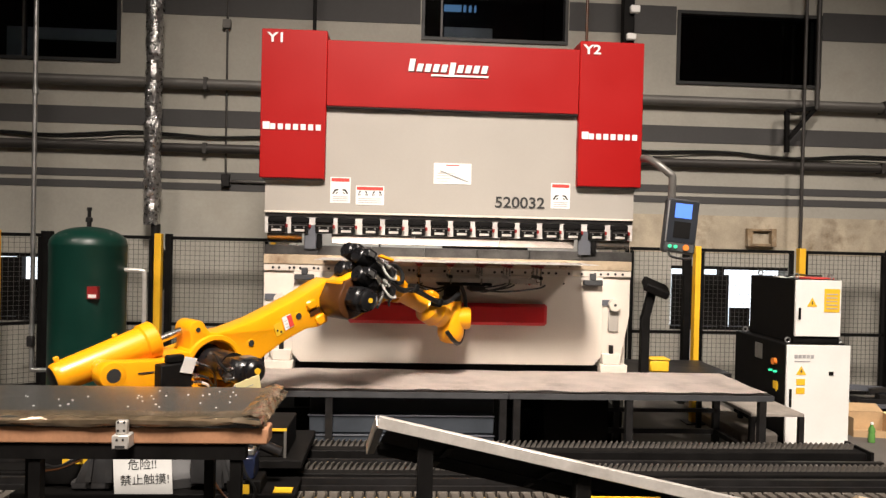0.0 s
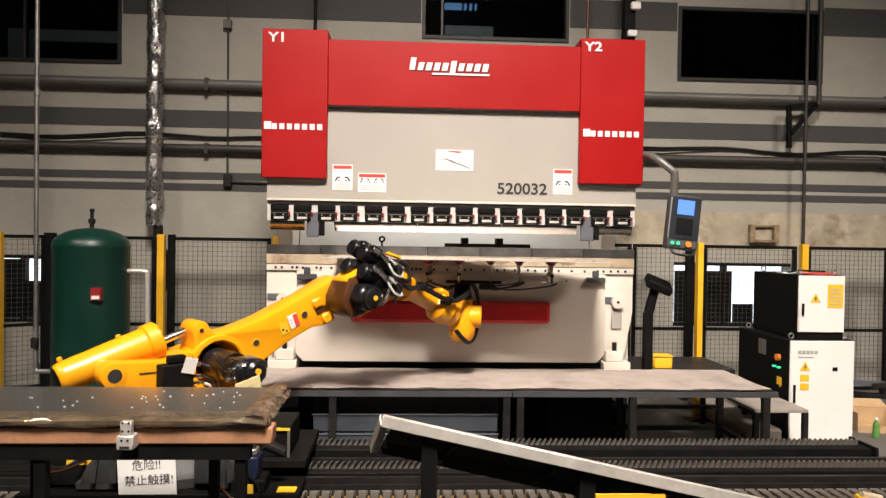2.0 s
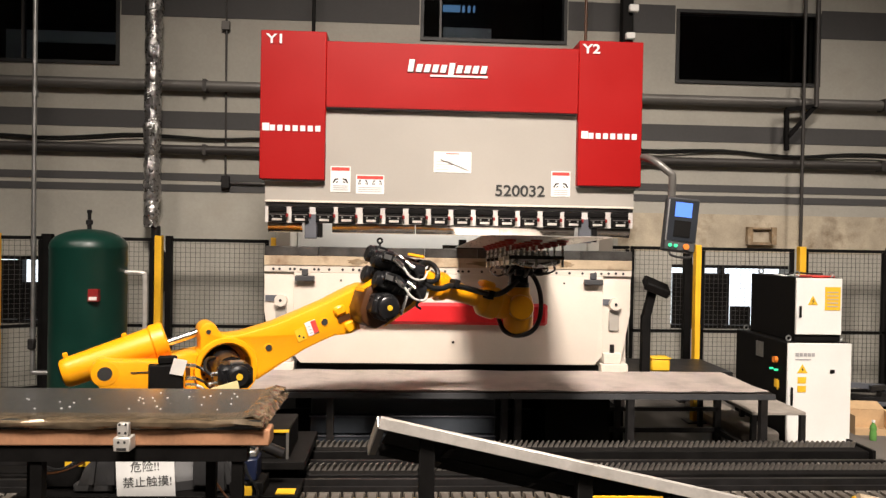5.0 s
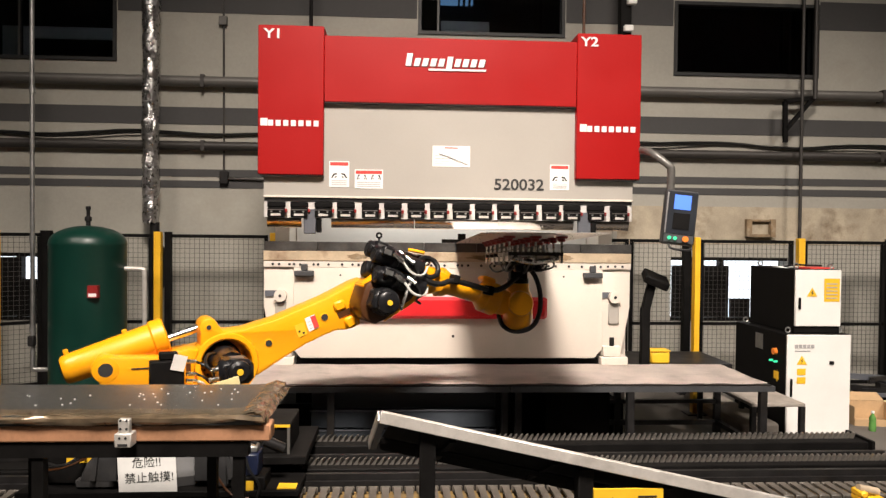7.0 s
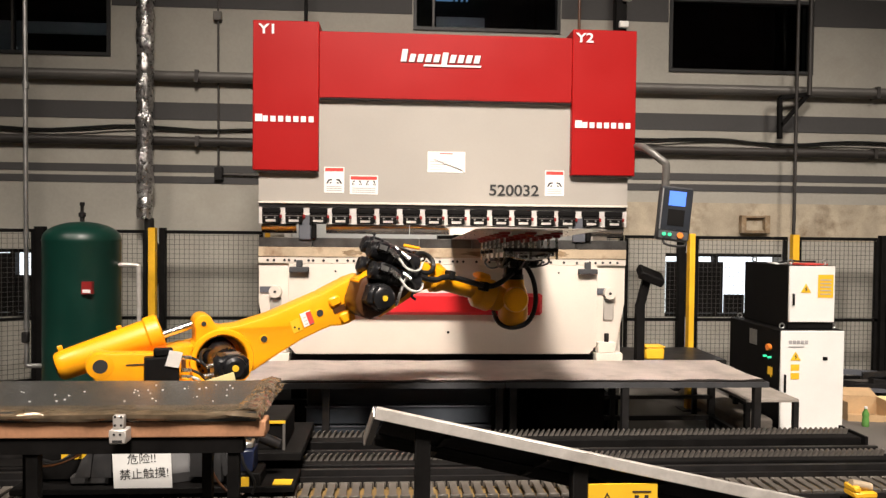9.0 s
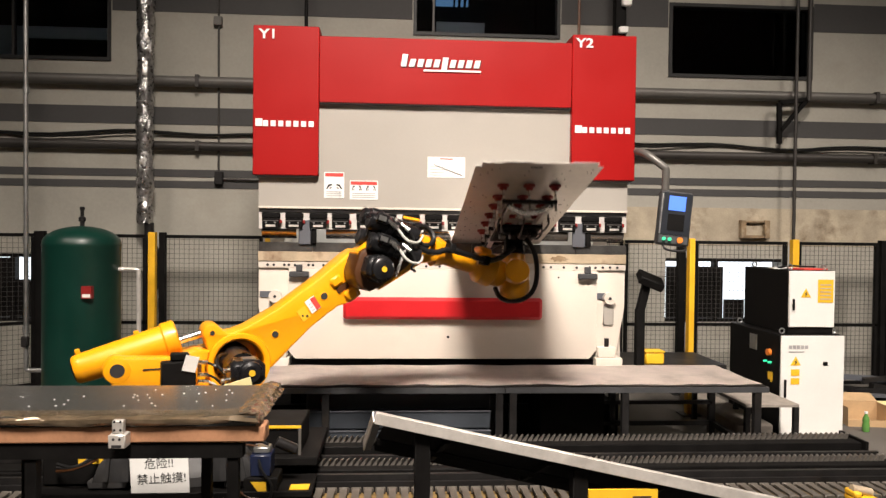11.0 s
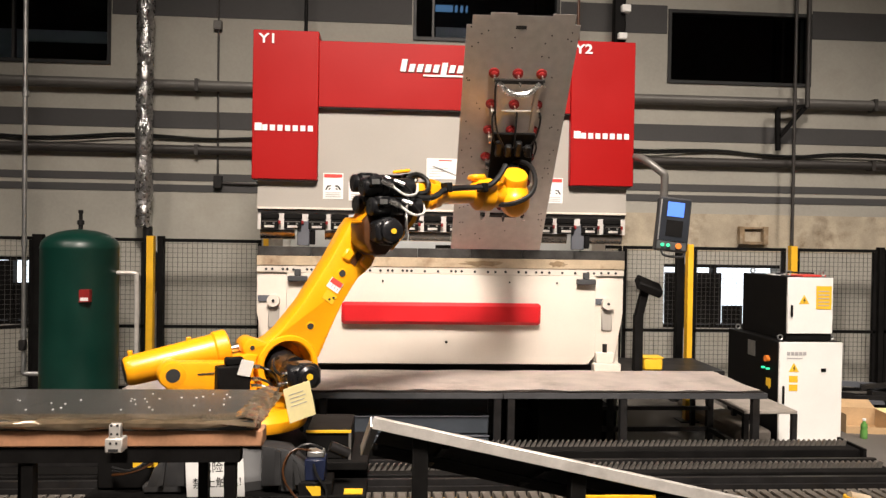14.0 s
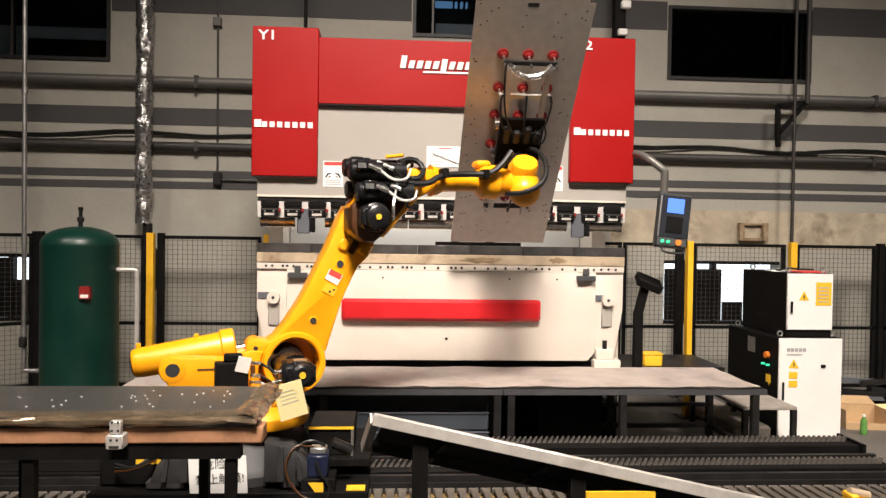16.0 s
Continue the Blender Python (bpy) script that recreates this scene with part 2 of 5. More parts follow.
def part(name, bm, material, parent=None, label="", at=None, kind="", category=""):
    me = bpy.data.meshes.new(name)
    bmesh.ops.recalc_face_normals(bm, faces=bm.faces[:])
    bm.to_mesh(me)
    bm.free()
    me.materials.append(material)
    if len(me.polygons):
        me.polygons.foreach_set("use_smooth", [True] * len(me.polygons))
        me.set_sharp_from_angle(angle=radians(38))
    ob = new(name, me)
    if parent:
        ob.parent = parent
    if at is not None:
        ob.matrix_basis = at
    return tagged(ob, label, category, "", kind)


def share(name, src, parent, at):
    """One more piece on the mesh of src."""
    ob = new(name, src.data)
    ob.parent = parent
    ob.matrix_basis = at
    return ob


def thing(name, label, category, group="", at=None, kind=""):
    ob = new(name)
    ob.empty_display_size = 0.1
    if at is not None:
        ob.matrix_basis = at
    return tagged(ob, label, category, group, kind)


def words(name, text, size, material, parent, at, squash=1.0, thick=0.002, bold=0.0):
    """Raised lettering in the built-in font, centred, facing -y."""
    cu = bpy.data.curves.new(name, "FONT")
    cu.body, cu.size, cu.extrude, cu.align_x, cu.align_y, cu.offset = text, size, thick, "CENTER", "CENTER", bold
    tmp = new("scratch", cu)
    bpy.context.view_layer.update()
    me = bpy.data.meshes.new_from_object(tmp.evaluated_get(bpy.context.evaluated_depsgraph_get()))
    bpy.data.objects.remove(tmp)
    me.name = name
    me.materials.clear()
    me.materials.append(material)
    me.transform(Matrix.Rotation(radians(90), 4, "X") @ Matrix.Diagonal((squash, 1, 1, 1)))
    ob = new(name, me)
    ob.parent = parent
    ob.matrix_basis = at
    return ob

# ---------------------------------------------------------------- setting
WY = 2.3      # face of the rear wall


def holed_wall(name, x0, x1, z0, z1, y0, y1, holes, material):
    xs = sorted({x0, x1, *[h[0] for h in holes], *[h[1] for h in holes]})
    zs = sorted({z0, z1, *[h[2] for h in holes], *[h[3] for h in holes]})
    bm = bmesh.new()
    for xa, xb in zip(xs, xs[1:]):
        for za, zb in zip(zs, zs[1:]):
            if not any(h[0] <= (xa + xb) / 2 <= h[1] and h[2] <= (za + zb) / 2 <= h[3] for h in holes):
                box(bm, xa, xb, y0, y1, za, zb)
    return part(name, bm, material, kind="structure")


HOLES = [(-6.4, -3.56, 3.585, 5.0), (-0.23, 1.455, 3.97, 5.0), (2.735, 4.465, 3.575, 4.43), (2.74, 4.15, 0.72, 1.47), (-5.6, -4.30, 0.70, 1.45)]
wall_rear = tagged(holed_wall("wall_rear", -9, 9, 0, 9.5, WY, WY + 0.24, HOLES, M_WALL), "off-white plastered hall wall with grey stripes and stains", "wall")
# walls and ceiling out of view, added to close the hall
for nm, ex in (("wall_left", (-9.2, -9, -9, 2.54, 0, 9.5)), ("wall_right", (9, 9.2, -9, 2.54, 0, 9.5)), ("wall_front", (-9, 9, -9.2, -9, 0, 9.5))):
    tagged(part(nm, boxes(ex), M_WALL, kind="structure"), "unseen plain off-white wall closing the hall", "wall")
tagged(part("ceiling", boxes((-9, 9, -9, 2.54, 9.5, 9.7)), M_BAND, kind="structure"), "unseen dark grey ceiling closing the hall", "ceiling")
bm = bmesh.new()
box(bm, -30, 30, -30, 40, -0.2, 0)
tagged(part("floor", bm, M_FLOOR, kind="structure"), "dark dusty concrete factory floor", "floor")

# painted grey stripes of the wall, slightly proud
for x0, x1, z0, z1 in ((-9, 9, 4.143, 4.47), (-9, 9, 2.90, 3.092), (-9, 9, 2.318, 2.402), (-9, 9, 2.195, 2.275)):
    segs = [(x0, x1)]
    for h in HOLES:
        if h[2] < z1 and h[3] > z0:
            segs = [s for a, b in segs for s in ((a, min(b, h[0] - 0.012)), (max(a, h[1] + 0.012), b)) if s[1] - s[0] > 0.05]
    for a, b in segs:
        tagged(part("trim", boxes((a, b, WY - 0.006, WY - 0.0005, z0, z1)), M_BAND, kind="structure"), "grey painted stripe along the wall", "wall stripe")
# bare patches low on the wall
tagged(part("trim", boxes((2.1, 8.9, WY - 0.003, WY - 0.0005, 1.62, 2.06)), M_STAIN, kind="structure"), "brownish stained strip of bare plaster", "wall stripe")

def window(name, x0, x1, z0, z1, label, bars=()):
    w = thing(name, label, "window", kind="structure")
    f = 0.038
    part("window_frame", boxes((x0, x1, WY - 0.02, WY + 0.1, z0, z0 + f), (x0, x1, WY - 0.02, WY + 0.1, z1 - f, z1),
                               (x0, x0 + f, WY - 0.02, WY + 0.1, z0 + f, z1 - f), (x1 - f, x1, WY - 0.02, WY + 0.1, z0 + f, z1 - f)), M_FRAME, w)
    edges = [x0 + f, *bars, x1 - f]
    for a, b in zip(edges, edges[1:]):
        part("pane", boxes((a + 0.012, b - 0.012, WY + 0.05, WY + 0.058, z0 + f, z1 - f)), M_GLASS, w)
    for b in bars:
        part("mullion", boxes((b - 0.012, b + 0.012, WY + 0.02, WY + 0.09, z0 + f, z1 - f)), M_DPIPE, w)
    return w


w1 = window("window_1", -6.4, -3.56, 3.585, 5.0, "dark upper window with steel frame", (-4.62,))
w2 = window("window_2", -0.23, 1.455, 3.97, 5.0, "dark upper window with steel frame", (0.0,))
w3 = window("window_3", 2.735, 4.465, 3.575, 4.43, "wide dark upper window with steel frame")
# room shells coloured black for the darkness behind the upper windows, glowing strips and pale boards in them
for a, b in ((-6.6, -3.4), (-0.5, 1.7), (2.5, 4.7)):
    tagged(part("room", boxes((a, b, 3.4, 3.5, 3.2, 5.4), (a, b, 2.545, 3.4, 3.2, 3.25), (a, b, 2.545, 3.4, 5.35, 5.4), (a - 0.05, a, 2.545, 3.5, 3.2, 5.4), (b, b + 0.05, 2.545, 3.5, 3.2, 5.4)), M_BLACK, kind="structure"), "black-coloured room shell behind an upper window", "room")
# glowing strips added for the bluish reflections in the middle window's pane
lt = thing("reflection_strip", "small bluish glowing strips standing for reflections in the pane", "light")
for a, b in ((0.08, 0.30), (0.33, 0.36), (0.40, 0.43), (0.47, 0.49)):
    part("tube", boxes((a, b, 3.30, 3.395, 4.64, 4.70)), M_PANEGLOW, lt)
# pale boards made up to give the pale areas behind the glass
bd = thing("wall_board", "pale board added behind an upper window", "board")
part("board", boxes((-4.95, -3.70, 2.62, 2.66, 3.90, 4.03), (-4.95, -4.62, 2.62, 2.66, 3.64, 3.90)), M_WHITE, bd)
bd = thing("wall_board", "pale board added behind an upper window", "board")
part("board", boxes((0.05, 0.62, 2.62, 2.66, 4.02, 4.22)), M_WHITE, bd)

# low openings to the yard
def low_opening(name, x0, x1, z0, z1, posts, dark, label):
    w = thing(name, label, "window", kind="structure")
    part("window_frame", boxes((x0, x1, WY + 0.02, WY + 0.12, z0, z0 + 0.04), (x0, x1, WY + 0.02, WY + 0.12, z1 - 0.04, z1)), M_BLACK, w)
    for p in posts:
        part("mullion", boxes((p - 0.025, p + 0.025, WY + 0.02, WY + 0.12, z0 + 0.04, z1 - 0.04)), M_BLACK, w)
    for a, b, c, d in dark:
        part("panel", boxes((a, b, WY + 0.05, WY + 0.08, c, d)), M_BLACK, w, "black panel in the opening")
    return w


low_opening("window_4", 2.74, 4.15, 0.72, 1.47, (3.05, 3.36), ((2.78, 3.46, 0.765, 1.37), (3.48, 3.72, 0.765, 0.98), (3.80, 4.10, 0.765, 0.86)), "low opening to the bright yard, partly covered by black panels")
# the black panels of this opening are added to cut its brightness
low_opening("window_5", -5.6, -4.30, 0.70, 1.45, (-4.62,), ((-5.58, -4.66, 0.745, 1.40), (-4.60, -4.32, 0.745, 1.16)), "low opening to the bright yard, partly covered by black panels")
tagged(part("backdrop", boxes((-12, 12, 5.0, 5.05, -0.0, 3.0)), M_DAY, kind="structure"), "bright daylight of the yard outside", "backdrop")

# pipes along the rear wall
def wall_pipe(z, r, material, label, y):
    p = thing("wall_pipe", label, "pipe")
    part("pipe", cyl(bmesh.new(), (-8.9, y, z), (8.9, y, z), r, n=16), material, p)
    for x in (-5.4, -2.6, 2.0, 5.2):
        part("pipe_clamp", boxes((x - 0.02, x + 0.02, y - r - 0.006, WY, z - r - 0.008, z + r + 0.008)), M_DPIPE, p)
    return p


wall_pipe(3.367, 0.060, M_PIPE, "thick grey pipe along the rear wall", 2.232)
wall_pipe(2.658, 0.050, M_DPIPE, "dark pipe along the rear wall", 2.242)
cable = thing("wall_cable", "slack black cable looped along the rear wall", "cable")
pts = []
for i in range(40):
    x = -8.8 + 17.6 * i / 39
    pts.append((x, WY - 0.03, 2.79 + 0.025 * math.sin(i * 1.7) + 0.02 * math.sin(i * 0.6)))
part("cable", tube(bmesh.new(), pts, 0.014, 6, 1), M_RUBBER, cable)
pts2 = [(x, y - 0.012, z - 0.02 + 0.02 * math.sin(x * 2.1)) for x, y, z in pts]
part("cable", tube(bmesh.new(), pts2, 0.009, 6, 1), M_RUBBER, cable)

# foil-wrapped duct
duct = thing("foil_duct", "silver foil-wrapped vertical duct before the wall", "duct")
bm = bmesh.new()
rnd = random.Random(4)
prof = [(i * 0.06, 0.082 + rnd.uniform(-0.007, 0.007)) for i in range(52)]
lathe(bm, (-3.10, 2.02, 1.80), (0.0, 0, 1), prof, 18)
for v in bm.verts:
    v.co.x += rnd.uniform(-0.013, 0.013)
    v.co.y += rnd.uniform(-0.013, 0.013)
    v.co.z += rnd.uniform(-0.015, 0.015)
part("duct", bm, M_FOIL, duct)
part("lower_pipe", cyl(bmesh.new(), (-3.03, 2.04, 0), (-3.06, 2.04, 1.80), 0.05), M_DARK, duct)
part("torn_wrap", prism(bmesh.new(), [(-3.0, 1.0), (-2.92, 1.15), (-2.90, 1.45), (-2.96, 1.55), (-3.02, 1.4)], 1.98, 2.0), M_DARK, duct)

# conduit with boxes
con = thing("conduit", "thin vertical conduit with two junction boxes", "conduit")
part("pipe", cyl(bmesh.new(), (-2.38, WY - 0.03, 2.30), (-2.40, WY - 0.03, 6), 0.012, n=8), M_DPIPE, con)
part("junction_box", boxes((-2.44, -2.35, WY - 0.06, WY, 4.00, 4.10), bev=0.006), M_PIPE, con)
part("junction_box", boxes((-2.42, -2.33, WY - 0.07, WY, 2.24, 2.38), bev=0.006), M_DARK, con)
part("pipe", cyl(bmesh.new(), (-2.36, WY - 0.03, 2.30), (-1.55, WY - 0.03, 2.29), 0.012, n=8), M_DPIPE, con)

for x, r, y, z0, m in ((4.17, 0.019, 2.1, 1.68, M_DPIPE), (4.32, 0.026, 2.1, 3.30, M_DPIPE), (1.40, 0.015, 1.2, 3.2, M_BROWN), (-1.30, 0.018, 1.2, 3.2, M_BLACK)):
    p = thing("riser_pipe", "dark vertical riser pipe", "pipe")
    part("pipe", cyl(bmesh.new(), (x, y, z0), (x, y, 6.5), r, n=10), m, p)
br = thing("wall_bracket", "black triangular steel bracket on the wall", "bracket")
for a, b in (((4.34, 3.32), (3.98, 3.27)), ((3.98, 3.27), (3.99, 2.80)), ((4.30, 3.30), (4.00, 2.95))):
    part("strut", bar(bmesh.new(), (a[0], 2.12, a[1]), (b[0], 2.12, b[1]), 0.045, 0.045), M_BLACK, br)
bx = thing("wall_fixture", "grey box frame mounted on the stained wall", "fixture")
part("frame", boxes((3.615, 3.675, WY - 0.07, WY, 1.71, 1.92), (3.90, 3.96, WY - 0.07, WY, 1.71, 1.92), (3.675, 3.90, WY - 0.06, WY, 1.71, 1.745), (3.675, 3.90, WY - 0.05, WY, 1.89, 1.915), bev=0.004), M_RUST, bx)
fx = thing("ceiling_bracket", "white and black bracket hanging above the machine", "bracket")
part("post", boxes((1.86, 1.98, 1.5, 1.6, 3.55, 9.5), bev=0.01), M_BLACK, fx)
part("cap", boxes((1.92, 2.02, 1.44, 1.5, 4.11, 4.19), bev=0.01), M_WHITE, fx)
part("lower_cap", boxes((1.89, 1.99, 1.45, 1.5, 3.83, 3.90), bev=0.01), M_WHITE, fx)

# ---------------------------------------------------------------- safety fence
FY = 1.75


def mesh_panel(x0, x1, m=None):
    """Black-framed wire mesh panel in the x, z plane."""
    f = thing("mesh_fence", "black-framed wire mesh safety fence panel", "fence", "safety fence", m)
    z0, z1 = 0.10, 1.675
    for r in ((x0, x1, -0.02, 0.02, z1 - 0.035, z1), (x0, x1, -0.02, 0.02, z0, z0 + 0.035), (x0, x1, -0.02, 0.02, 0.745, 0.775),
              (x0, x0 + 0.035, -0.02, 0.02, z0 + 0.036, z1 - 0.036), (x1 - 0.035, x1, -0.02, 0.02, z0 + 0.036, z1 - 0.036)):
        part("rail", boxes(r), M_BLACK, f)
    bm = bmesh.new()
    n = max(2, round((x1 - x0) / 0.05))
    for i in range(1, n):
        x = x0 + (x1 - x0) * i / n
        box(bm, x - 0.0018, x + 0.0018, -0.002, 0.0015, z0, z1)
    for i in range(1, 32):
        z = z0 + (z1 - z0) * i / 32
        box(bm, x0, x1, 0.0015, 0.005, z - 0.0018, z + 0.0018)
    tagged(part("wire_mesh", bm, M_DPIPE, f), kind="stuff")
    return f


def fence_post(x, y, material, label, w=0.07):
    p = thing("fence_post", label, "post", "safety fence posts")
    part("post", boxes((x - w / 2, x + w / 2, y - 0.04, y + 0.04, 0.01, 1.70), bev=0.004), material, p)
    part("foot_plate", boxes((x - 0.09, x + 0.09, y - 0.09, y + 0.09, 0.0, 0.01)), M_DARK, p)


for x0, x1 in ((-4.02, -2.99), (-2.86, -1.80), (-1.72, -0.4), (-0.36, 0.9), (0.94, 2.06), (2.08, 2.74), (2.86, 3.90), (4.02, 4.95), (5.05, 6.2)):
    mesh_panel(x0, x1, pose(0, FY, 0))
mesh_panel(-1.5, -0.05, pose(-4.06, FY, 0, 0, 0, 36))
fence_post(2.43, 0.81, M_YPOST, "yellow steel fence post", 0.053)
for x in (-2.915, 3.96):
    fence_post(x, FY - 0.05, M_YPOST, "yellow steel fence post")
fence_post(-4.42, 1.46, M_YPOST, "yellow steel fence post", 0.06)
fence_post(-2.82, FY - 0.02, M_BLACK, "black steel fence post", 0.06)
fence_post(-4.06, FY, M_BLACK, "black steel fence post", 0.10)
fence_post(2.70, FY - 0.02, M_BLACK, "black steel fence post", 0.08)
fence_post(5.0, FY, M_BLACK, "black steel fence post", 0.06)
fence_post(-1.74, FY - 0.02, M_YPOST, "yellow steel fence post", 0.06)

# ---------------------------------------------------------------- air tank
tank = thing("air_tank", "dark green compressed air receiver tank with domed top", "tank", at=pose(-3.335, 1.0, 0))
bm = bmesh.new()
R = 0.337
prof = [(0.16, R)] + [(1.56, R), (1.575, R + 0.004), (1.59, R)] + [(1.59 + 0.16 * math.sin(radians(a)), R * math.cos(radians(a))) for a in range(10, 91, 10)]
lathe(bm, (0, 0, 0), (0, 0, 1), prof, 40)
part("shell", bm, M_GREEN, tank)
for a in (30, 150, 270):
    part("leg", boxes((R * 0.8 * math.cos(radians(a)) - 0.04, R * 0.8 * math.cos(radians(a)) + 0.04, R * 0.8 * math.sin(radians(a)) - 0.04, R * 0.8 * math.sin(radians(a)) + 0.04, 0, 0.2)), M_GREEN, tank)
bm = bmesh.new()
lathe(bm, (0, 0, 1.74), (0, 0, 1), [(0, 0.02), (0.05, 0.02), (0.055, 0.032), (0.09, 0.032), (0.1, 0.016), (0.15, 0.016), (0.17, 0.024), (0.19, 0.02)], 12)
part("safety_valve", bm, M_DARK, tank, "dark brass safety valve")
part("nameplate", boxes((0.13, 0.22, -R - 0.004, -R + 0.05, 1.10, 1.21)), M_CUP, tank, "small red and white data plate")
part("nameplate_text", boxes((0.14, 0.21, -R - 0.007, -R - 0.0045, 1.11, 1.14)), M_PAPER, tank)
part("outlet_pipe", tube(bmesh.new(), [(R - 0.02, 0, 1.35), (0.50, 0, 1.35), (0.52, 0, 1.33), (0.52, 0, 0.2)], 0.020, 8, 2), M_ALU, tank, "galvanised outlet pipe")
feed = thing("air_pipe", "galvanised air pipe running down from above", "pipe")
part("pipe", tube(bmesh.new(), [(-3.845, 0.98, 6.5), (-3.83, 0.98, 0.45), (-3.83, 0.98, 0.40), (-3.78, 0.98, 0.40), (-3.60, 0.98, 0.40)], 0.021, 10, 1), M_STEEL, feed)
for z in (1.62, 3.0, 0.78):
    part("coupling", cyl(bmesh.new(), (-3.832, 0.98, z - 0.03), (-3.832, 0.98, z + 0.03), 0.03, n=10), M_STEEL, feed)
part("valve", boxes((-3.86, -3.80, 0.93, 0.99, 0.62, 0.72), bev=0.01), M_DARK, feed, "small brass valve")

# ---------------------------------------------------------------- press brake
press = thing("press_brake", "red and cream hydraulic press brake with moving ram", "press brake")
HY = -0.09
# bed and side frames
bm = bmesh.new()
prism(bm, [(-1.22, 0.68), (-1.28, 0.75), (-1.28, 1.42), (1.28, 1.42), (1.28, 0.75), (1.22, 0.68)], -0.035, 0.10, 0.004)
part("bed_plate", bm, M_CREAM, press)
part("bed_beam", boxes((-1.525, 1.525, -0.022, 0.2, 1.4215, 1.475), bev=0.003), M_CREAM, press)
part("bed_top", boxes((-1.525, 1.525, -0.03, 0.20, 1.476, 1.555), bev=0.003), M_OILY, press, "oil-stained bed top")
rnd = random.Random(5)
for x0, w in ((0.30, 0.19), (-0.75, 0.10), (0.95, 0.08)):
    pts = [(x0 + w * math.cos(radians(a)) * rnd.uniform(0.6, 1.2), 1.515 + 0.022 * math.sin(radians(a)) * rnd.uniform(0.6, 1.4)) for a in range(0, 360, 20)]
    part("oil_stain", prism(bmesh.new(), pts, -0.0335, -0.0308), M_RUST, press)
hole_bm = cyl(bmesh.new(), (0, 0.0, 0), (0, 0.012, 0), 0.011, n=10)
hole0 = part("bolt_hole", hole_bm, M_INK, press, at=pose(-1.45, -0.026, 1.446))
rnd = random.Random(8)
x = -1.40
while x < 1.48:
    share("bolt_hole", hole0, press, pose(x, -0.026, 1.447 - 0.004 * rnd.random()))
    x += rnd.choice((0.036, 0.05, 0.062, 0.085, 0.11))
for s in (-1, 1):
    sf = part("side_frame", prism(bmesh.new(), [(s * 1.285, 1.42), (s * 1.525, 1.42), (s * 1.525, 1.10), (s * 1.455, 0.70), (s * 1.285, 0.70)], 0.0, 0.10, 0.004), M_CREAM, press)
    part("foot", boxes((min(s * 1.27, s * 1.50), max(s * 1.27, s * 1.50), -0.06, 0.12, 0.62, 0.69), (min(s * 1.29, s * 1.44), max(s * 1.29, s * 1.44), -0.05, 0.1, 0.69, 0.78), bev=0.006), M_CREAM, press)
    part("foot_bolt", cyl(bmesh.new(), (s * 1.37, -0.02, 0.78), (s * 1.37, -0.02, 0.85), 0.02, n=10), M_DARK, press)
    g = part("guide_knob", cyl(bmesh.new(), (s * 1.385, -0.06, 1.19), (s * 1.385, 0.0, 1.19), 0.05, n=20), M_CREAM, press)
    part("knob_cap", cyl(bmesh.new(), (s * 1.385, -0.066, 1.19), (s * 1.385, -0.06, 1.19), 0.012, n=10), M_INK, g)
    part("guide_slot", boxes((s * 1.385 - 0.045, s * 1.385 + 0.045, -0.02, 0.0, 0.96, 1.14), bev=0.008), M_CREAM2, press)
    part("guide_bracket", boxes((s * 1.385 - 0.13, s * 1.385 - 0.02, -0.012, 0.0, 1.18, 1.23)), M_GREYP, press)
    cl = part("clamp_bracket", boxes((s * 1.19 - 0.078, s * 1.19 + 0.078, -0.09, -0.036, 1.352, 1.395), (s * 1.19 - 0.024, s * 1.19 + 0.024, -0.08, -0.036, 1.395, 1.45), bev=0.005), M_CAST, press, "dark steel sheet support bracket")
    part("throat_frame", boxes((min(s * 1.40, s * 1.525), max(s * 1.40, s * 1.525), 0.55, 2.0, 0.0, 3.25)), M_CREAM, press)
    part("column", boxes((min(s * 1.49, s * 1.53), max(s * 1.49, s * 1.53), 0.12, 0.549, 0.0, 1.40)), M_CREAM, press)
part("bed_screw", cyl(bmesh.new(), (0.03, -0.04, 0.86), (0.03, -0.03, 0.86), 0.012, n=8), M_DARK, press)
for x in (-0.5, 0.55, -0.9, 0.95):
    part("bed_screw", cyl(bmesh.new(), (x, -0.04, 1.36), (x, -0.03, 1.36), 0.008, n=8), M_DARK, press)
rb = bmesh.new()
prism(rb, [(-0.81, 1.01), (-0.83, 1.03), (-0.83, 1.175), (-0.81, 1.19), (0.785, 1.19), (0.805, 1.175), (0.805, 1.03), (0.785, 1.01)], -0.11, -0.036, 0.026, 1)
part("red_guard_bar", rb, M_REDBAR, press, "red padded bar across the bed")
part("lower_base", boxes((-1.26, 1.28, 0.02, 0.12, 0.30, 0.665), (-1.50, 1.50, 0.05, 1.9, 0.0, 0.28)), M_BLACK, press)
part("back_plate", boxes((-1.39, 1.39, 0.9, 0.95, 0.3, 1.45)), M_DARK, press)
part("back_light_panel", boxes((-1.39, 1.39, 0.96, 1.0, 1.40, 2.2)), M_WHITE, press, "white rear guard behind the tooling")

# die row
die0 = part("die", boxes((-0.216, 0.216, -0.03, 0.03, 1.556, 1.632), bev=0.003), M_DIE, press, at=pose(-1.305, 0.0, 0))
for i in range(1, 7):
    share("die", die0, press, pose(-1.305 + i * 0.4355, 0.0, 0))
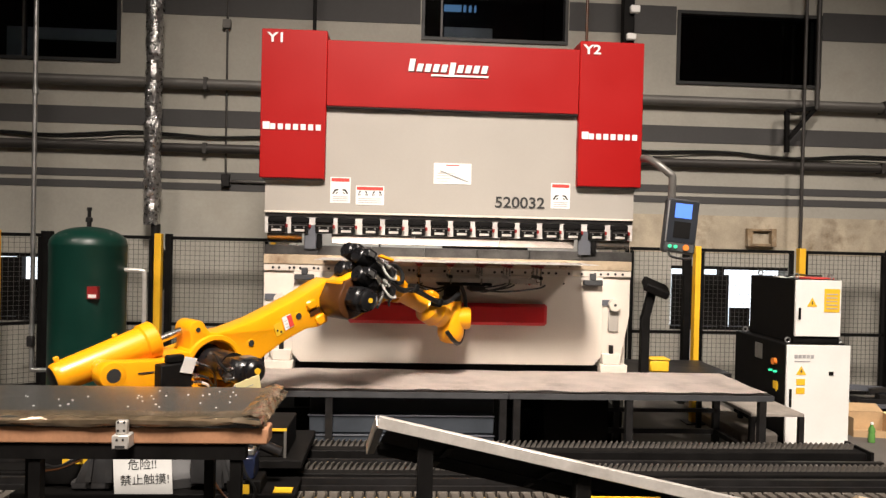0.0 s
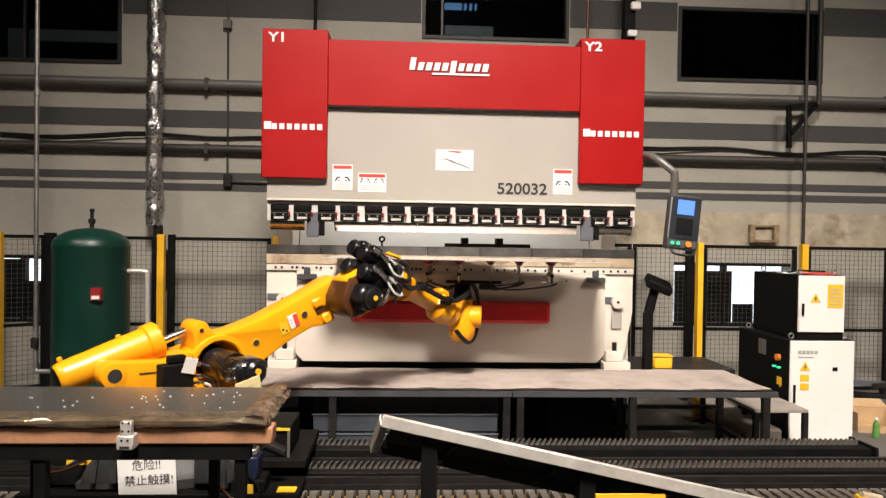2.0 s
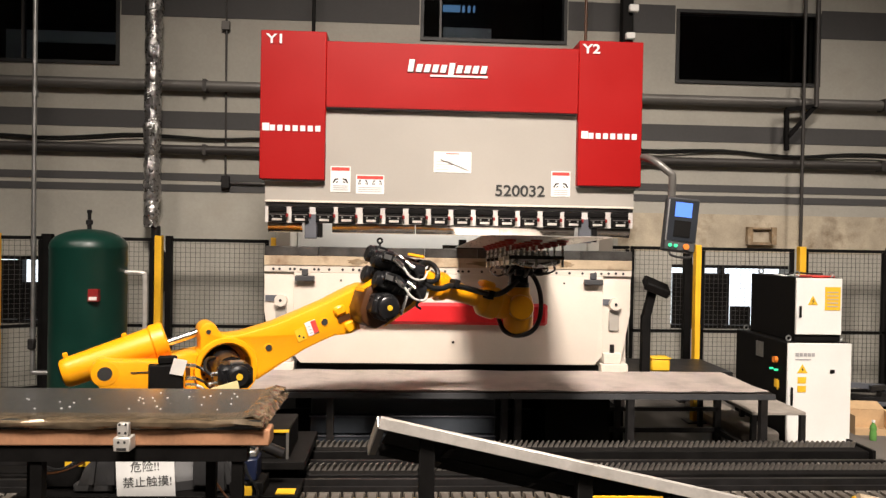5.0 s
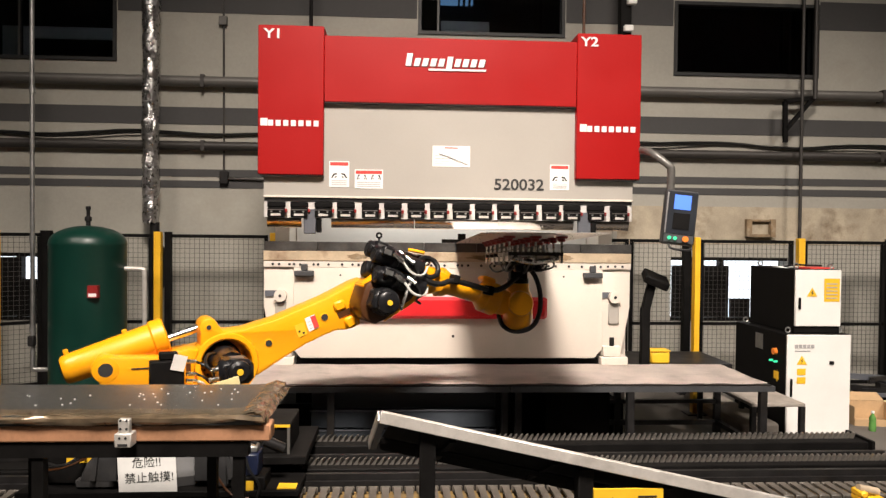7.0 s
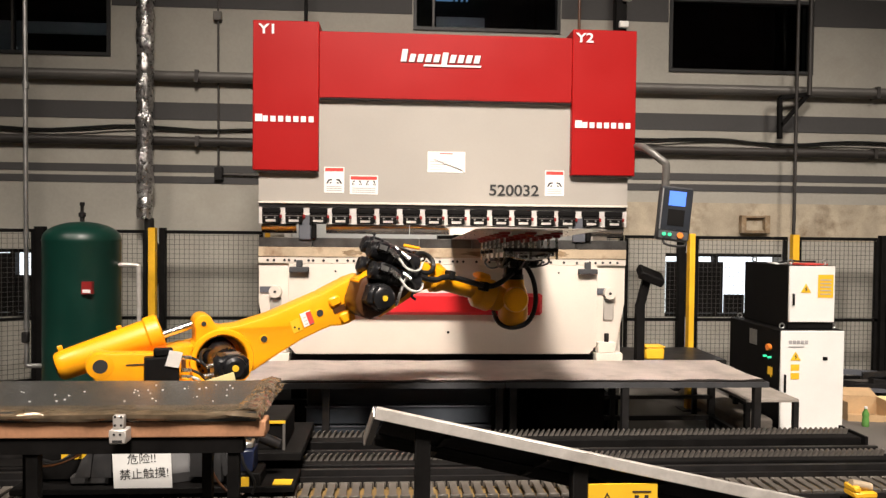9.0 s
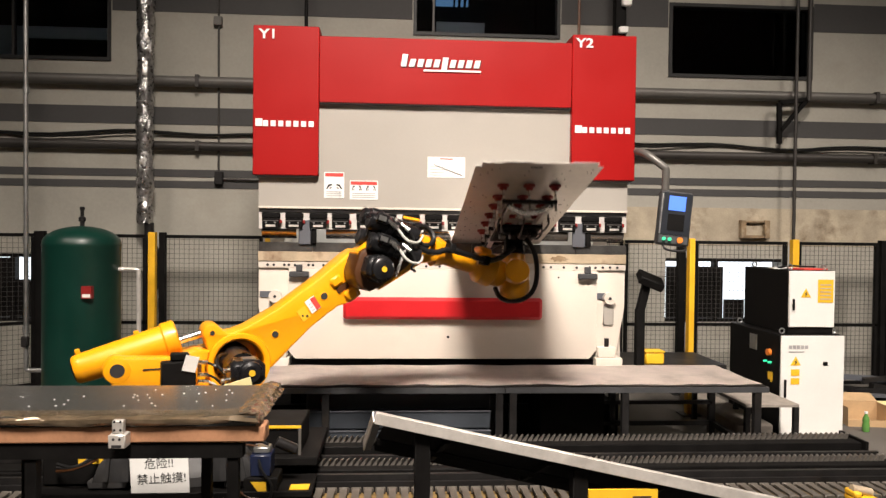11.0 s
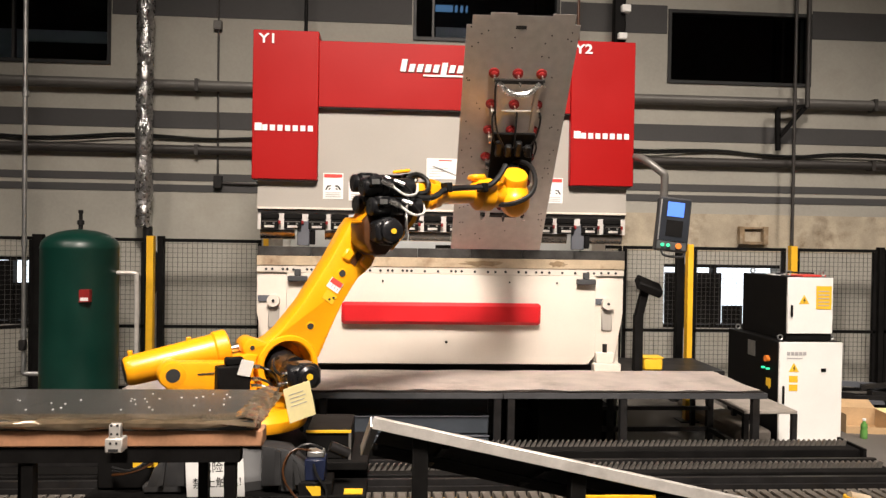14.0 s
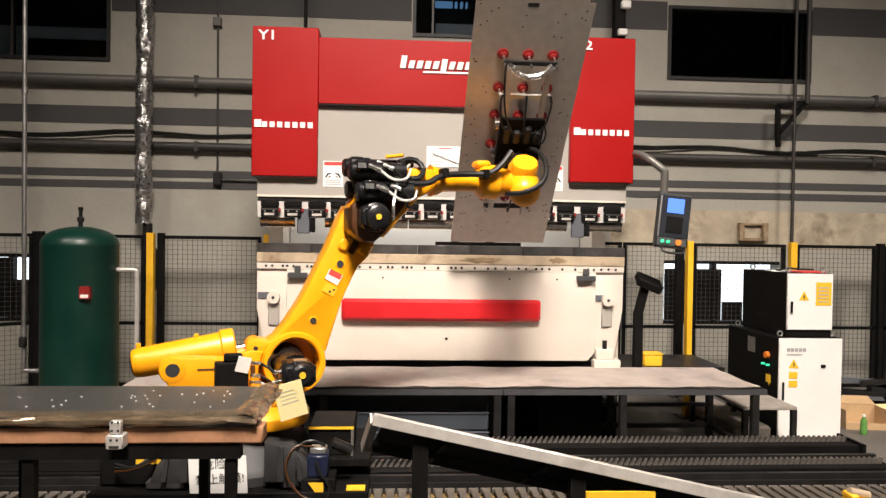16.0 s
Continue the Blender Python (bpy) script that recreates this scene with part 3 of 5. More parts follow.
# housings and crown; plain blocks stand for the marks
for s, tag in ((-1, "Y1"), (1, "Y2")):
    a, b = (-1.565, -1.040) if s < 0 else (1.029, 1.566)
    h = part("cylinder_housing", boxes((a, b, HY, 0.5, 2.171, 3.369), bev=0.006), M_RED, press)
    part("bottom_strip", boxes((a + 0.02, b - 0.02, HY + 0.01, 0.45, 2.160, 2.170)), M_DARK, h, "thin dark strip under the housing")
    words("lettering", tag, 0.105, M_PAPER, h, pose((a + 0.12) if s < 0 else (a + 0.10), HY - 0.006, 3.296), 1.25, 0.003, 0.002)
    # series name as plain bars
    x = (a + b) / 2 - 0.005
    for i in range(8):
        hgt, wdt = (0.060, 0.056) if i == 0 else (0.046, 0.040)
        xx = x - 0.236 + i * 0.0605
        part("name_bar", boxes((xx, xx + wdt, HY - 0.006, HY - 0.001, 2.562, 2.562 + hgt)), M_PAPER, h)
cr = part("crown", boxes((-1.039, 1.028, HY + 0.012, 0.5, 2.766, 3.299), bev=0.004), M_RED, press)
part("crown_dark_strip", prism(bmesh.new(), [(-1.035, 2.756), (1.024, 2.756), (1.024, 2.764), (-1.035, 2.764)], HY + 0.017, 0.3), M_DARK, cr)
# maker's mark as plain slanted shapes
for i in range(10):
    xx = -0.385 + i * 0.066
    hh = 0.10 if i in (0, 5) else 0.062
    zz = 3.07 if i != 5 else 3.05
    ww = 0.052
    q = ((0, 0), (0.86, 0), (1.16, 1), (0.3, 1))
    for dx, y, m in ((0.006, 0.0075, M_INK), (0.0, 0.002, M_PAPER)):
        part("logo_shape", prism(bmesh.new(), [(xx + dx + ww * u, zz - dx + hh * w) for u, w in q], HY + y, HY + (0.0115 if m is M_INK else 0.007)), m, cr)
part("logo_shape", prism(bmesh.new(), [(-0.20, 3.035), (0.27, 3.035), (0.275, 3.05), (-0.195, 3.05)], HY + 0.002, HY + 0.0115), M_PAPER, cr)

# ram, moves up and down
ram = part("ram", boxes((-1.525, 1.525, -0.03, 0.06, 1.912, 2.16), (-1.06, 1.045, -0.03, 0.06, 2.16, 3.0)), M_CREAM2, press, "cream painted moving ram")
words("lettering", "520032", 0.128, M_INK, ram, pose(0.565, -0.034, 2.02), 1.1, 0.002, 0.002)


def label_plate(x0, x1, z0, z1, kind_):
    p = part("warning_label" if kind_ != "chart" else "chart_label", boxes((x0, x1, -0.034, -0.0305, z0, z1)), M_PAPER, ram)
    y0, y1 = -0.0365, -0.0345
    if kind_ != "chart":
        part("label_band", boxes((x0 + 0.008, x1 - 0.008, y0, y1, z1 - 0.035, z1 - 0.008)), M_REDINK, p)
        zz = z0 + 0.015
        for k in range(3):
            part("text_bar", boxes((x0 + 0.02, x1 - 0.02, y0, y1, zz, zz + 0.006)), M_GREYINK, p)
            zz += 0.016
        n = 2 if kind_ == "tall" else 4
        for k in range(n):
            cx = x0 + (x1 - x0) * (k + 0.5) / n
            w = 0.025 if n == 2 else 0.012
            u = w if k % 2 == 0 else -w
            part("pictogram", prism(bmesh.new(), [(cx - u, zz + 0.012), (cx - u * 0.5, zz + 0.010), (cx + u * 0.1, zz + 0.034), (cx + u, zz + 0.040), (cx + u * 0.9, zz + 0.050), (cx - u * 0.2, zz + 0.046)], y0, y1), M_INK, p)
            part("pictogram", prism(bmesh.new(), [(cx + u * 0.2, zz + 0.010), (cx + u * 0.9, zz + 0.018), (cx + u * 0.7, zz + 0.026), (cx + u * 0.1, zz + 0.018)], y0, y1), M_INK, p)
    else:
        part("chart_line", bar(bmesh.new(), (x0 + 0.05, y0, z1 - 0.06), (x1 - 0.02, y0, z0 + 0.02), 0.012, 0.003), M_GREYINK, p)
        for k in range(4):
            part("text_bar", boxes((x0 + 0.02, x0 + 0.12 + 0.02 * k, y0, y1, z0 + 0.02 + 0.022 * k, z0 + 0.024 + 0.022 * k)), M_GREYINK, p)
        part("chart_title", boxes((x0 + 0.1, x1 - 0.1, y0, y1, z1 - 0.02, z1 - 0.012)), M_REDINK, p)


label_plate(-0.998, -0.835, 1.985, 2.195, "tall")
label_plate(-0.79, -0.56, 1.975, 2.13, "wide")
label_plate(-0.155, 0.155, 2.165, 2.335, "chart")
label_plate(0.825, 0.985, 1.985, 2.195, "tall")
# lighter cream on the lip paints the highlight along the ram's lower edge
part("ram_lip", boxes((-1.525, 1.525, -0.045, 0.055, 1.893, 1.911), bev=0.003), M_CREAM, ram)
# thin dark strip below the lip
part("ram_dark_line", boxes((-1.52, 1.52, -0.03, 0.05, 1.866, 1.8925)), M_DARK, ram)
part("clamp_rail", boxes((-1.525, 1.525, -0.022, 0.04, 1.728, 1.8655), bev=0.003), M_RAIL, ram, "bright steel tool clamp rail")
CX = (-1.42, -1.235, -1.04, -0.86, -0.66, -0.475, -0.285, -0.10, 0.085, 0.27, 0.455, 0.64, 0.83, 1.01, 1.21, 1.405)
pieces = None
for x in CX:
    if pieces is None:
        c0 = part("tool_clamp", boxes((-0.068, 0.068, -0.075, -0.0225, 1.732, 1.812), (-0.072, 0.072, -0.06, -0.0225, 1.813, 1.858), bev=0.006), M_BLACK, ram, at=pose(x, 0, 0))
        pieces = [
            ("clamp_plate", part("clamp_plate", boxes((-0.040, 0.040, -0.080, -0.0755, 1.742, 1.762), bev=0.002), M_ALU, c0)),
            ("clamp_seam", part("clamp_seam", boxes((-0.062, 0.062, -0.078, -0.0755, 1.790, 1.796)), M_TOOL, c0)),
            ("clamp_bolt", part("clamp_bolt", cyl(bmesh.new(), (-0.035, -0.082, 1.778), (-0.035, -0.0755, 1.778), 0.008, n=8), M_STEEL, c0)),
            ("clamp_bolt", part("clamp_bolt", cyl(bmesh.new(), (0.035, -0.082, 1.778), (0.035, -0.0755, 1.778), 0.008, n=8), M_STEEL, c0)),
            ("clamp_lever", part("clamp_lever", boxes((0.069, 0.088, -0.066, -0.045, 1.772, 1.802), bev=0.004), M_CUP, c0))]
    else:
        c = share("tool_clamp", c0, ram, pose(x, 0, 0))
        for nm, piece in pieces:
            share(nm, piece, c, pose(0, 0, 0))
# punches hang from the clamps
for a, b in ((-1.50, -1.22), (-0.98, -0.30), (-0.295, 0.40), (0.405, 1.03), (1.22, 1.50)):
    pb = prism(bmesh.new(), [(-0.030, 1.7275), (-0.032, 1.705), (-0.010, 1.655), (0.0, 1.650), (0.012, 1.7275)], a, b)
    pb.transform(Matrix(((0, 1, 0, 0), (1, 0, 0, 0), (0, 0, 1, 0), (0, 0, 0, 1))))
    part("punch", pb, M_PUNCH, ram, "polished punch tool")
for a, b in ((-1.20, -1.10), (1.06, 1.17)):
    part("sensor_arm", boxes((a, b, -0.05, -0.0235, 1.60, 1.80), bev=0.006), M_GREYP, ram, "grey light guard carrier")
    part("sensor_head", boxes((b + 0.002, b + 0.045, -0.055, -0.0235, 1.61, 1.728), bev=0.005), M_BLACK, ram, "black light guard sensor head")
# back gauge fingers behind the dies
bg = thing("back_gauge", "dark back gauge bar with stop fingers", "back gauge")
part("gauge_bar", boxes((-0.05, 0.70, 0.30, 0.36, 1.62, 1.66)), M_DARK, bg)
for x in (0.12, 0.42):
    part("finger", boxes((x - 0.03, x + 0.03, 0.22, 0.34, 1.66, 1.71), bev=0.004), M_BLACK, bg)
part("gauge_stand", boxes((-0.0, 0.06, 0.30, 0.36, 1.3, 1.62), (0.6, 0.66, 0.30, 0.36, 1.3, 1.62), (-0.1, 0.76, 0.28, 0.9, 1.26, 1.30)), M_DARK, bg)

kn = thing("stop_knob", "small black ringed knob standing on the die rail", "knob")
part("stem", cyl(bmesh.new(), (-0.5875, 0.0, 1.6325), (-0.5875, 0.0, 1.668), 0.009, n=10), M_DARK, kn)
part("ring", tube(bmesh.new(), [(-0.5875 + 0.02 * math.cos(radians(a)), 0.0, 1.688 + 0.02 * math.sin(radians(a))) for a in range(0, 361, 30)], 0.009, 8, 0), M_BLACK, kn)

# control panel on its swing arm
hmi = thing("control_panel", "grey operator control panel with blue screen on an arm", "control panel")
part("arm", tube(bmesh.new(), [(1.57, 0.02, 2.43), (1.60, -0.22, 2.40), (1.74, -0.30, 2.27), (1.755, -0.30, 2.25), (1.75, -0.30, 2.08)], 0.032, 10, 2), M_PIPE, hmi)
cs = part("casing", boxes((-0.125, 0.125, -0.05, 0.06, -0.215, 0.215), bev=0.012), M_CAST, hmi, at=pose(1.812, -0.33, 1.855, -4, 6, -8))
part("face", boxes((-0.105, 0.115, -0.056, -0.051, -0.135, 0.20)), M_FACE, cs)
part("edge_strip", boxes((-0.117, -0.108, -0.056, -0.051, -0.135, 0.19)), M_STEEL, cs, "bright metal edge strip")
part("screen", boxes((-0.062, 0.068, -0.062, -0.057, 0.06, 0.175)), M_SCREEN, cs, "glowing blue screen")
part("keypad", boxes((-0.06, 0.07, -0.060, -0.057, -0.10, 0.03)), M_BLACK, cs)
for i, mm in enumerate((M_LEDG, M_LEDG, M_ORANGE)):
    part("button", cyl(bmesh.new(), (-0.075 + i * 0.045 + (0.035 if i == 2 else 0), -0.072, -0.172), (-0.075 + i * 0.045 + (0.035 if i == 2 else 0), -0.056, -0.172), 0.014 if i < 2 else 0.024, n=12), mm, cs)
part("handle", tube(bmesh.new(), [(-0.07, -0.03, -0.215), (-0.06, -0.06, -0.26), (0.10, -0.06, -0.26), (0.11, -0.03, -0.215)], 0.010, 8, 2), M_DARK, cs)

# ---------------------------------------------------------------- platform before the press
plat = thing("work_platform", "steel-framed platform with a worn felt mat on top", "platform")
bm = bmesh.new()
NX, NY = 90, 10
rnd = random.Random(2)
grid = [[None] * (NY + 1) for _ in range(NX + 1)]
for i in range(NX + 1):
    for j in range(NY + 1):
        x = -2.3 + 4.62 * i / NX
        y = -0.84 + 0.82 * j / NY
        if j == 0:
            y += 0.022 * noise.noise((x * 5, 0, 0)) + 0.006 * rnd.uniform(-1, 1)
        if i == NX:
            x += 0.03 * noise.noise((y * 14, 2, 0)) - 0.01
        z = 0.625 + 0.006 * noise.noise((x * 3, y * 3, 0)) + (0.012 * max(0, noise.noise((x * 7, 3, 0))) if j < 2 else 0)
        grid[i][j] = bm.verts.new((x, y, z))
for i in range(NX):
    for j in range(NY):
        bm.faces.new((grid[i][j], grid[i + 1][j], grid[i + 1][j + 1], grid[i][j + 1]))
bmesh.ops.solidify(bm, geom=bm.faces[:], thickness=0.006)
part("felt_mat", bm, M_MAT, plat, "pinkish worn felt mat with a frayed front edge")
part("deck", boxes((-2.3, 2.34, -0.83, 0.05, 0.585, 0.612)), M_DARK, plat)
part("front_rail", boxes((-2.3, 0.385, -0.845, -0.80, 0.565, 0.605), (0.392, 2.36, -0.845, -0.80, 0.565, 0.605)), M_CAST, plat)
for x in (-2.2, -0.9, 0.35, 0.45, 1.28, 2.28):
    part("leg", boxes((x - 0.025, x + 0.025, -0.84, -0.79, 0, 0.565)), M_DARK, plat)
for x in (-0.9, 0.4, 1.28, 1.42, 2.28):
    part("leg", boxes((x - 0.025, x + 0.025, -0.06, -0.01, 0, 0.585)), M_DARK, plat)
part("brace", boxes((1.28, 2.28, -0.06, -0.02, 0.12, 0.16), (1.28, 2.28, -0.06, -0.02, 0.30, 0.33)), M_DARK, plat)
part("brace", boxes((2.26, 2.30, -0.79, -0.06, 0.12, 0.16)), M_DARK, plat)
part("side_deck", boxes((1.55, 2.45, 0.051, 0.75, 0.57, 0.612)), M_DARK, plat, "bare dark steel deck beside the press")
for r in ((-1.05, 0.30, -0.70, -0.02, 0.42, 0.56), (-1.05, 0.30, -0.72, -0.02, 0.28, 0.41), (-1.05, 0.30, -0.74, -0.02, 0.10, 0.27)):
    part("tray", boxes(r, bev=0.006), M_TRAY, plat, "blue-grey sheet metal tray below the deck")
for y, z in ((-0.702, 0.552), (-0.722, 0.402), (-0.742, 0.262)):
    part("tray_edge", boxes((-1.06, 0.305, y - 0.006, y, z, z + 0.012), bev=0.002), M_GREYP, plat, "lighter grey strip along a tray's edge")
part("lower_box", boxes((0.72, 1.22, -0.5, -0.05, 0.0, 0.55)), M_BLACK, plat)

# pedal kiosk and yellow block
ki = thing("pedal_stand", "black leaning console stand with a box on top", "stand")
part("column", bar(bmesh.new(), (1.66, 0.0, 0.612), (1.66, 0.0, 1.10), 0.075, 0.06, 0.006), M_BLACK, ki)
part("neck", bar(bmesh.new(), (1.66, 0.0, 1.08), (1.71, -0.02, 1.32), 0.07, 0.055, 0.006), M_BLACK, ki)
part("head", boxes((-0.11, 0.11, -0.08, 0.08, -0.035, 0.035), bev=0.01), M_BLACK, ki, at=pose(1.735, -0.03, 1.34, 25, 22, 0))
yb_ = thing("yellow_case", "small yellow plastic case on the platform", "case")
part("case", boxes((1.74, 1.905, 0.06, 0.20, 0.6125, 0.715), bev=0.012), M_SIGNY, yb_)
part("lid", boxes((1.735, 1.91, 0.055, 0.205, 0.716, 0.728), bev=0.004), M_SIGNY, yb_)

# step stool
st = thing("step_stool", "dark steel step with worn top", "step")
part("tread", boxes((2.38, 2.82, -0.45, 0.62, 0.36, 0.385), bev=0.004), M_TREAD, st)
for x in (2.40, 2.80):
    for y in (-0.43, 0.6):
        part("leg", boxes((x - 0.02, x + 0.02, y - 0.02, y + 0.02, 0, 0.36)), M_DARK, st)
rp = thing("floor_ramp", "low grey cover plate on the floor", "plate")
part("plate", boxes((2.53, 2.88, 0.05, 1.3, 0.0, 0.10), bev=0.02), M_TREAD, rp)

# ---------------------------------------------------------------- controller cabinets
def cabinet(x, y, w, d, h, m, label, big):
    c = thing("controller_cabinet", label, "cabinet", "robot controllers", pose(x, y, m))
    part("body", boxes((0, w, 0, d, 0, h), bev=0.006), M_BLACK, c)
    dz = 0.0 if big else 0.06
    dr = part("door", boxes((0.004, w - 0.004, -0.022, -0.001, dz + 0.004, h - 0.004), bev=0.004), M_WHITE, c, "white painted door")
    part("handle", boxes((0.03, 0.045, -0.045, -0.023, h * 0.38, h * 0.56), bev=0.004), M_BLACK, dr)
    tz = h * 0.70 if big else h * 0.58
    cx = w * 0.23 if big else w * 0.36
    tri = part("warning_triangle", prism(bmesh.new(), [(cx - 0.045, tz), (cx + 0.045, tz), (cx, tz + 0.078)], -0.026, -0.0225), M_SIGNY, dr)
    part("bolt_sign", prism(bmesh.new(), [(cx - 0.008, tz + 0.008), (cx + 0.012, tz + 0.03), (cx + 0.002, tz + 0.032), (cx + 0.006, tz + 0.055), (cx - 0.012, tz + 0.03), (cx, tz + 0.028)], -0.029, -0.0265), M_INK, tri)
    if big:
        for k in range(2):
            part("sticker", boxes((cx - 0.04, cx + 0.035, -0.026, -0.0225, tz - 0.09 - k * 0.075, tz - 0.035 - k * 0.075)), M_SIGNY, dr)
        part("lock", boxes((w * 0.66, w * 0.73, -0.028, -0.0225, h * 0.70, h * 0.735)), M_BLACK, dr)
        xx = w * 0.12
        for k in range(5):
            part("logo_bar", boxes((xx, xx + 0.028, -0.026, -0.0225, h * 0.865, h * 0.865 + 0.03)), M_GREYINK, dr)
            xx += 0.036
        part("logo_bar", boxes((w * 0.12, w * 0.36, -0.026, -0.0225, h * 0.83, h * 0.84)), M_GREYINK, dr)
        # buttons on the dark side
        part("vent", boxes((-0.006, -0.0005, d * 0.42, d * 0.56, h * 0.78, h * 0.94)), M_STEEL, c)
        for yy, zz, mm, r in ((0.16, 0.80, M_ORANGE, 0.03), (0.14, 0.70, M_LEDG, 0.009), (0.22, 0.70, M_LEDG, 0.009)):
            part("button", cyl(bmesh.new(), (-0.03, yy, h * zz), (0, yy, h * zz), r, n=12), mm, c)
        part("side_sign", prism(bmesh.new(), [(0.0, h * 0.5), (0.02, h * 0.5), (0.01, h * 0.5 + 0.1)], 0, 0.002), M_SIGNY, c, at=pose(-0.004, 0.12, 0, 0, 0, 90))
        part("side_sign", boxes((-0.004, -0.0005, 0.11, 0.19, h * 0.52, h * 0.60)), M_SIGNY, c)
    else:
        part("sticker", boxes((w * 0.62, w * 0.95, -0.026, -0.0225, h * 0.50, h * 0.86)), M_SIGNY, dr, "yellow information sticker")
        for k in range(5):
            part("text_bar", boxes((w * 0.66, w * 0.90, -0.029, -0.0265, h * (0.55 + 0.055 * k), h * (0.565 + 0.055 * k))), M_GREYINK, dr)
    for ex, ey in ((0.06, 0.08), (w - 0.05, 0.08), (0.06, d - 0.08)):
        bm = bmesh.new()
        pts = [(ex + 0.022 * math.cos(radians(a)), ey, h + 0.026 + 0.022 * math.sin(radians(a))) for a in range(0, 361, 30)]
        part("lifting_eye", tube(bm, pts, 0.007, 6, 0), M_STEEL, c)
    return c


cabinet(2.93, 0.07, 0.575, 0.95, 0.87, 0.0, "tall white-doored controller cabinet with black sides", True)
cabinet(3.02, 0.12, 0.42, 0.80, 0.56, 0.871, "smaller white-doored cabinet stacked on top", False)
pp = thing("paper_pile", "loose documents lying on the upper cabinet", "papers")
part("folder", boxes((-0.13, 0.13, -0.10, 0.10, 0, 0.012)), M_REDINK, pp, "red folder", at=pose(3.28, 0.27, 1.433, 0, 0, 15))
part("sheet", boxes((-0.15, 0.15, -0.11, 0.11, 0, 0.008)), M_PAPER, pp, at=pose(3.18, 0.42, 1.433, 0, 0, -12))
part("cable_tie", tube(bmesh.new(), [(3.05, 0.35, 1.44), (3.12, 0.28, 1.47), (3.22, 0.30, 1.46), (3.34, 0.24, 1.46)], 0.008, 6, 2), M_RUBBER, pp)

# things on the floor beyond the cabinets
cb = thing("cardboard_box", "open brown cardboard box on the floor", "box", at=pose(3.95, 0.45, 0, 0, 0, -8))
part("side", boxes((-0.2, 0.2, -0.15, -0.145, 0, 0.06), (-0.2, 0.2, 0.145, 0.15, 0, 0.17), (-0.2, -0.195, -0.144, 0.144, 0, 0.17), (0.195, 0.2, -0.144, 0.144, 0, 0.17), (-0.194, 0.194, -0.144, 0.144, 0, 0.005)), M_CARD, cb)
part("flap", boxes((-0.2, 0.2, 0, 0.15, 0, 0.005)), M_CARD, cb, at=pose(0, 0.152, 0.17, 20, 0, 0))
cb2 = thing("carton", "pale closed carton on the floor", "box")
part("carton", boxes((4.2, 4.75, 0.3, 0.7, 0, 0.15), bev=0.006), M_YPAPER, cb2)
bo = thing("bottle", "green plastic drink bottle beside the box", "bottle")
part("body", lathe(bmesh.new(), (3.78, 0.15, 0), (0, 0, 1), [(0, 0.026), (0.01, 0.031), (0.07, 0.029), (0.08, 0.025), (0.10, 0.030), (0.125, 0.026), (0.15, 0.012), (0.16, 0.012)], 16), M_PLGREEN, bo)
part("cap", cyl(bmesh.new(), (3.78, 0.15, 0.16), (3.78, 0.15, 0.178), 0.014, n=12), M_PAPER, bo)
jk = thing("scrap_pile", "dark scrap and offcuts lying along the fence", "scrap")
rnd = random.Random(12)
for k in range(14):
    a = Vector((rnd.uniform(3.9, 5.4), rnd.uniform(0.9, 1.5), rnd.uniform(0.05, 0.30)))
    part("offcut", bar(bmesh.new(), a, a + Vector((rnd.uniform(0.2, 0.7), rnd.uniform(-0.2, 0.2), rnd.uniform(-0.05, 0.10))), rnd.uniform(0.04, 0.12), rnd.uniform(0.02, 0.06)), M_DARK if k % 3 else M_GREYP, jk)
part("bin", boxes((3.9, 5.5, 0.95, 1.5, 0, 0.12)), M_BLACK, jk)

# ---------------------------------------------------------------- linear track on the floor
track = thing("robot_track", "black floor track with two gear racks and a cable chain", "track")
TX0, TX1 = -4.6, 2.74
part("rear_beam", boxes((TX0, TX1, -1.36, -1.14, 0.0, 0.335), bev=0.006), M_BLACK, track)
part("front_beam", boxes((TX0, TX1, -1.72, -1.54, 0.0, 0.300), bev=0.006), M_BLACK, track)
part("guide_rail", boxes((TX0, TX1, -1.53, -1.50, 0.30, 0.325)), M_DARK, track)
part("guide_rail", boxes((TX0, TX1, -1.86, -1.83, 0.27, 0.315)), M_DARK, track)
part("cross_plate", boxes((TX0, TX1, -1.535, -1.365, 0.10, 0.16), (TX0, TX1, -2.2, -1.725, 0.05, 0.20)), M_BLACK, track)
part("chain_tray", boxes((TX0, TX1, -2.22, -2.20, 0.05, 0.27), (TX0, TX1, -1.90, -1.88, 0.05, 0.285)), M_DARK, track)
part("tray_floor", boxes((-2.15, TX1, -2.199, -1.901, 0.20, 0.225)), M_TAN, track, "worn pale tray floor under the chain")
# left stretch of the tray floor in black: the stack table's shade as colour
part("shaded_tray_floor", boxes((TX0, -2.151, -2.199, -1.901, 0.20, 0.225)), M_BLACK, track)
bm = bmesh.new()
prism(bm, [(-0.014, 0.0), (0.014, 0.0), (0.005, 0.036), (-0.005, 0.036)], -0.02, 0.02)
for v in bm.verts:
    v.co.x += v.co.y * 0.3 + v.co.z * 0.6
tooth0 = None
for y, z in ((-1.25, 0.336), (-1.63, 0.301)):
    x = -1.95
    while x < TX1 - 0.03:
        if tooth0 is None:
            tooth0 = part("rack_tooth", bm, M_TOOTH, track, at=pose(x, y, z))
        else:
            share("rack_tooth", tooth0, track, pose(x, y, z))
        x += 0.0365
# black plates added in place of teeth where the stack table shades the racks
part("rack_shade_plate", boxes((TX0, -1.97, -1.33, -1.17, 0.336, 0.342), (TX0, -1.97, -1.70, -1.56, 0.301, 0.307)), M_BLACK, track)
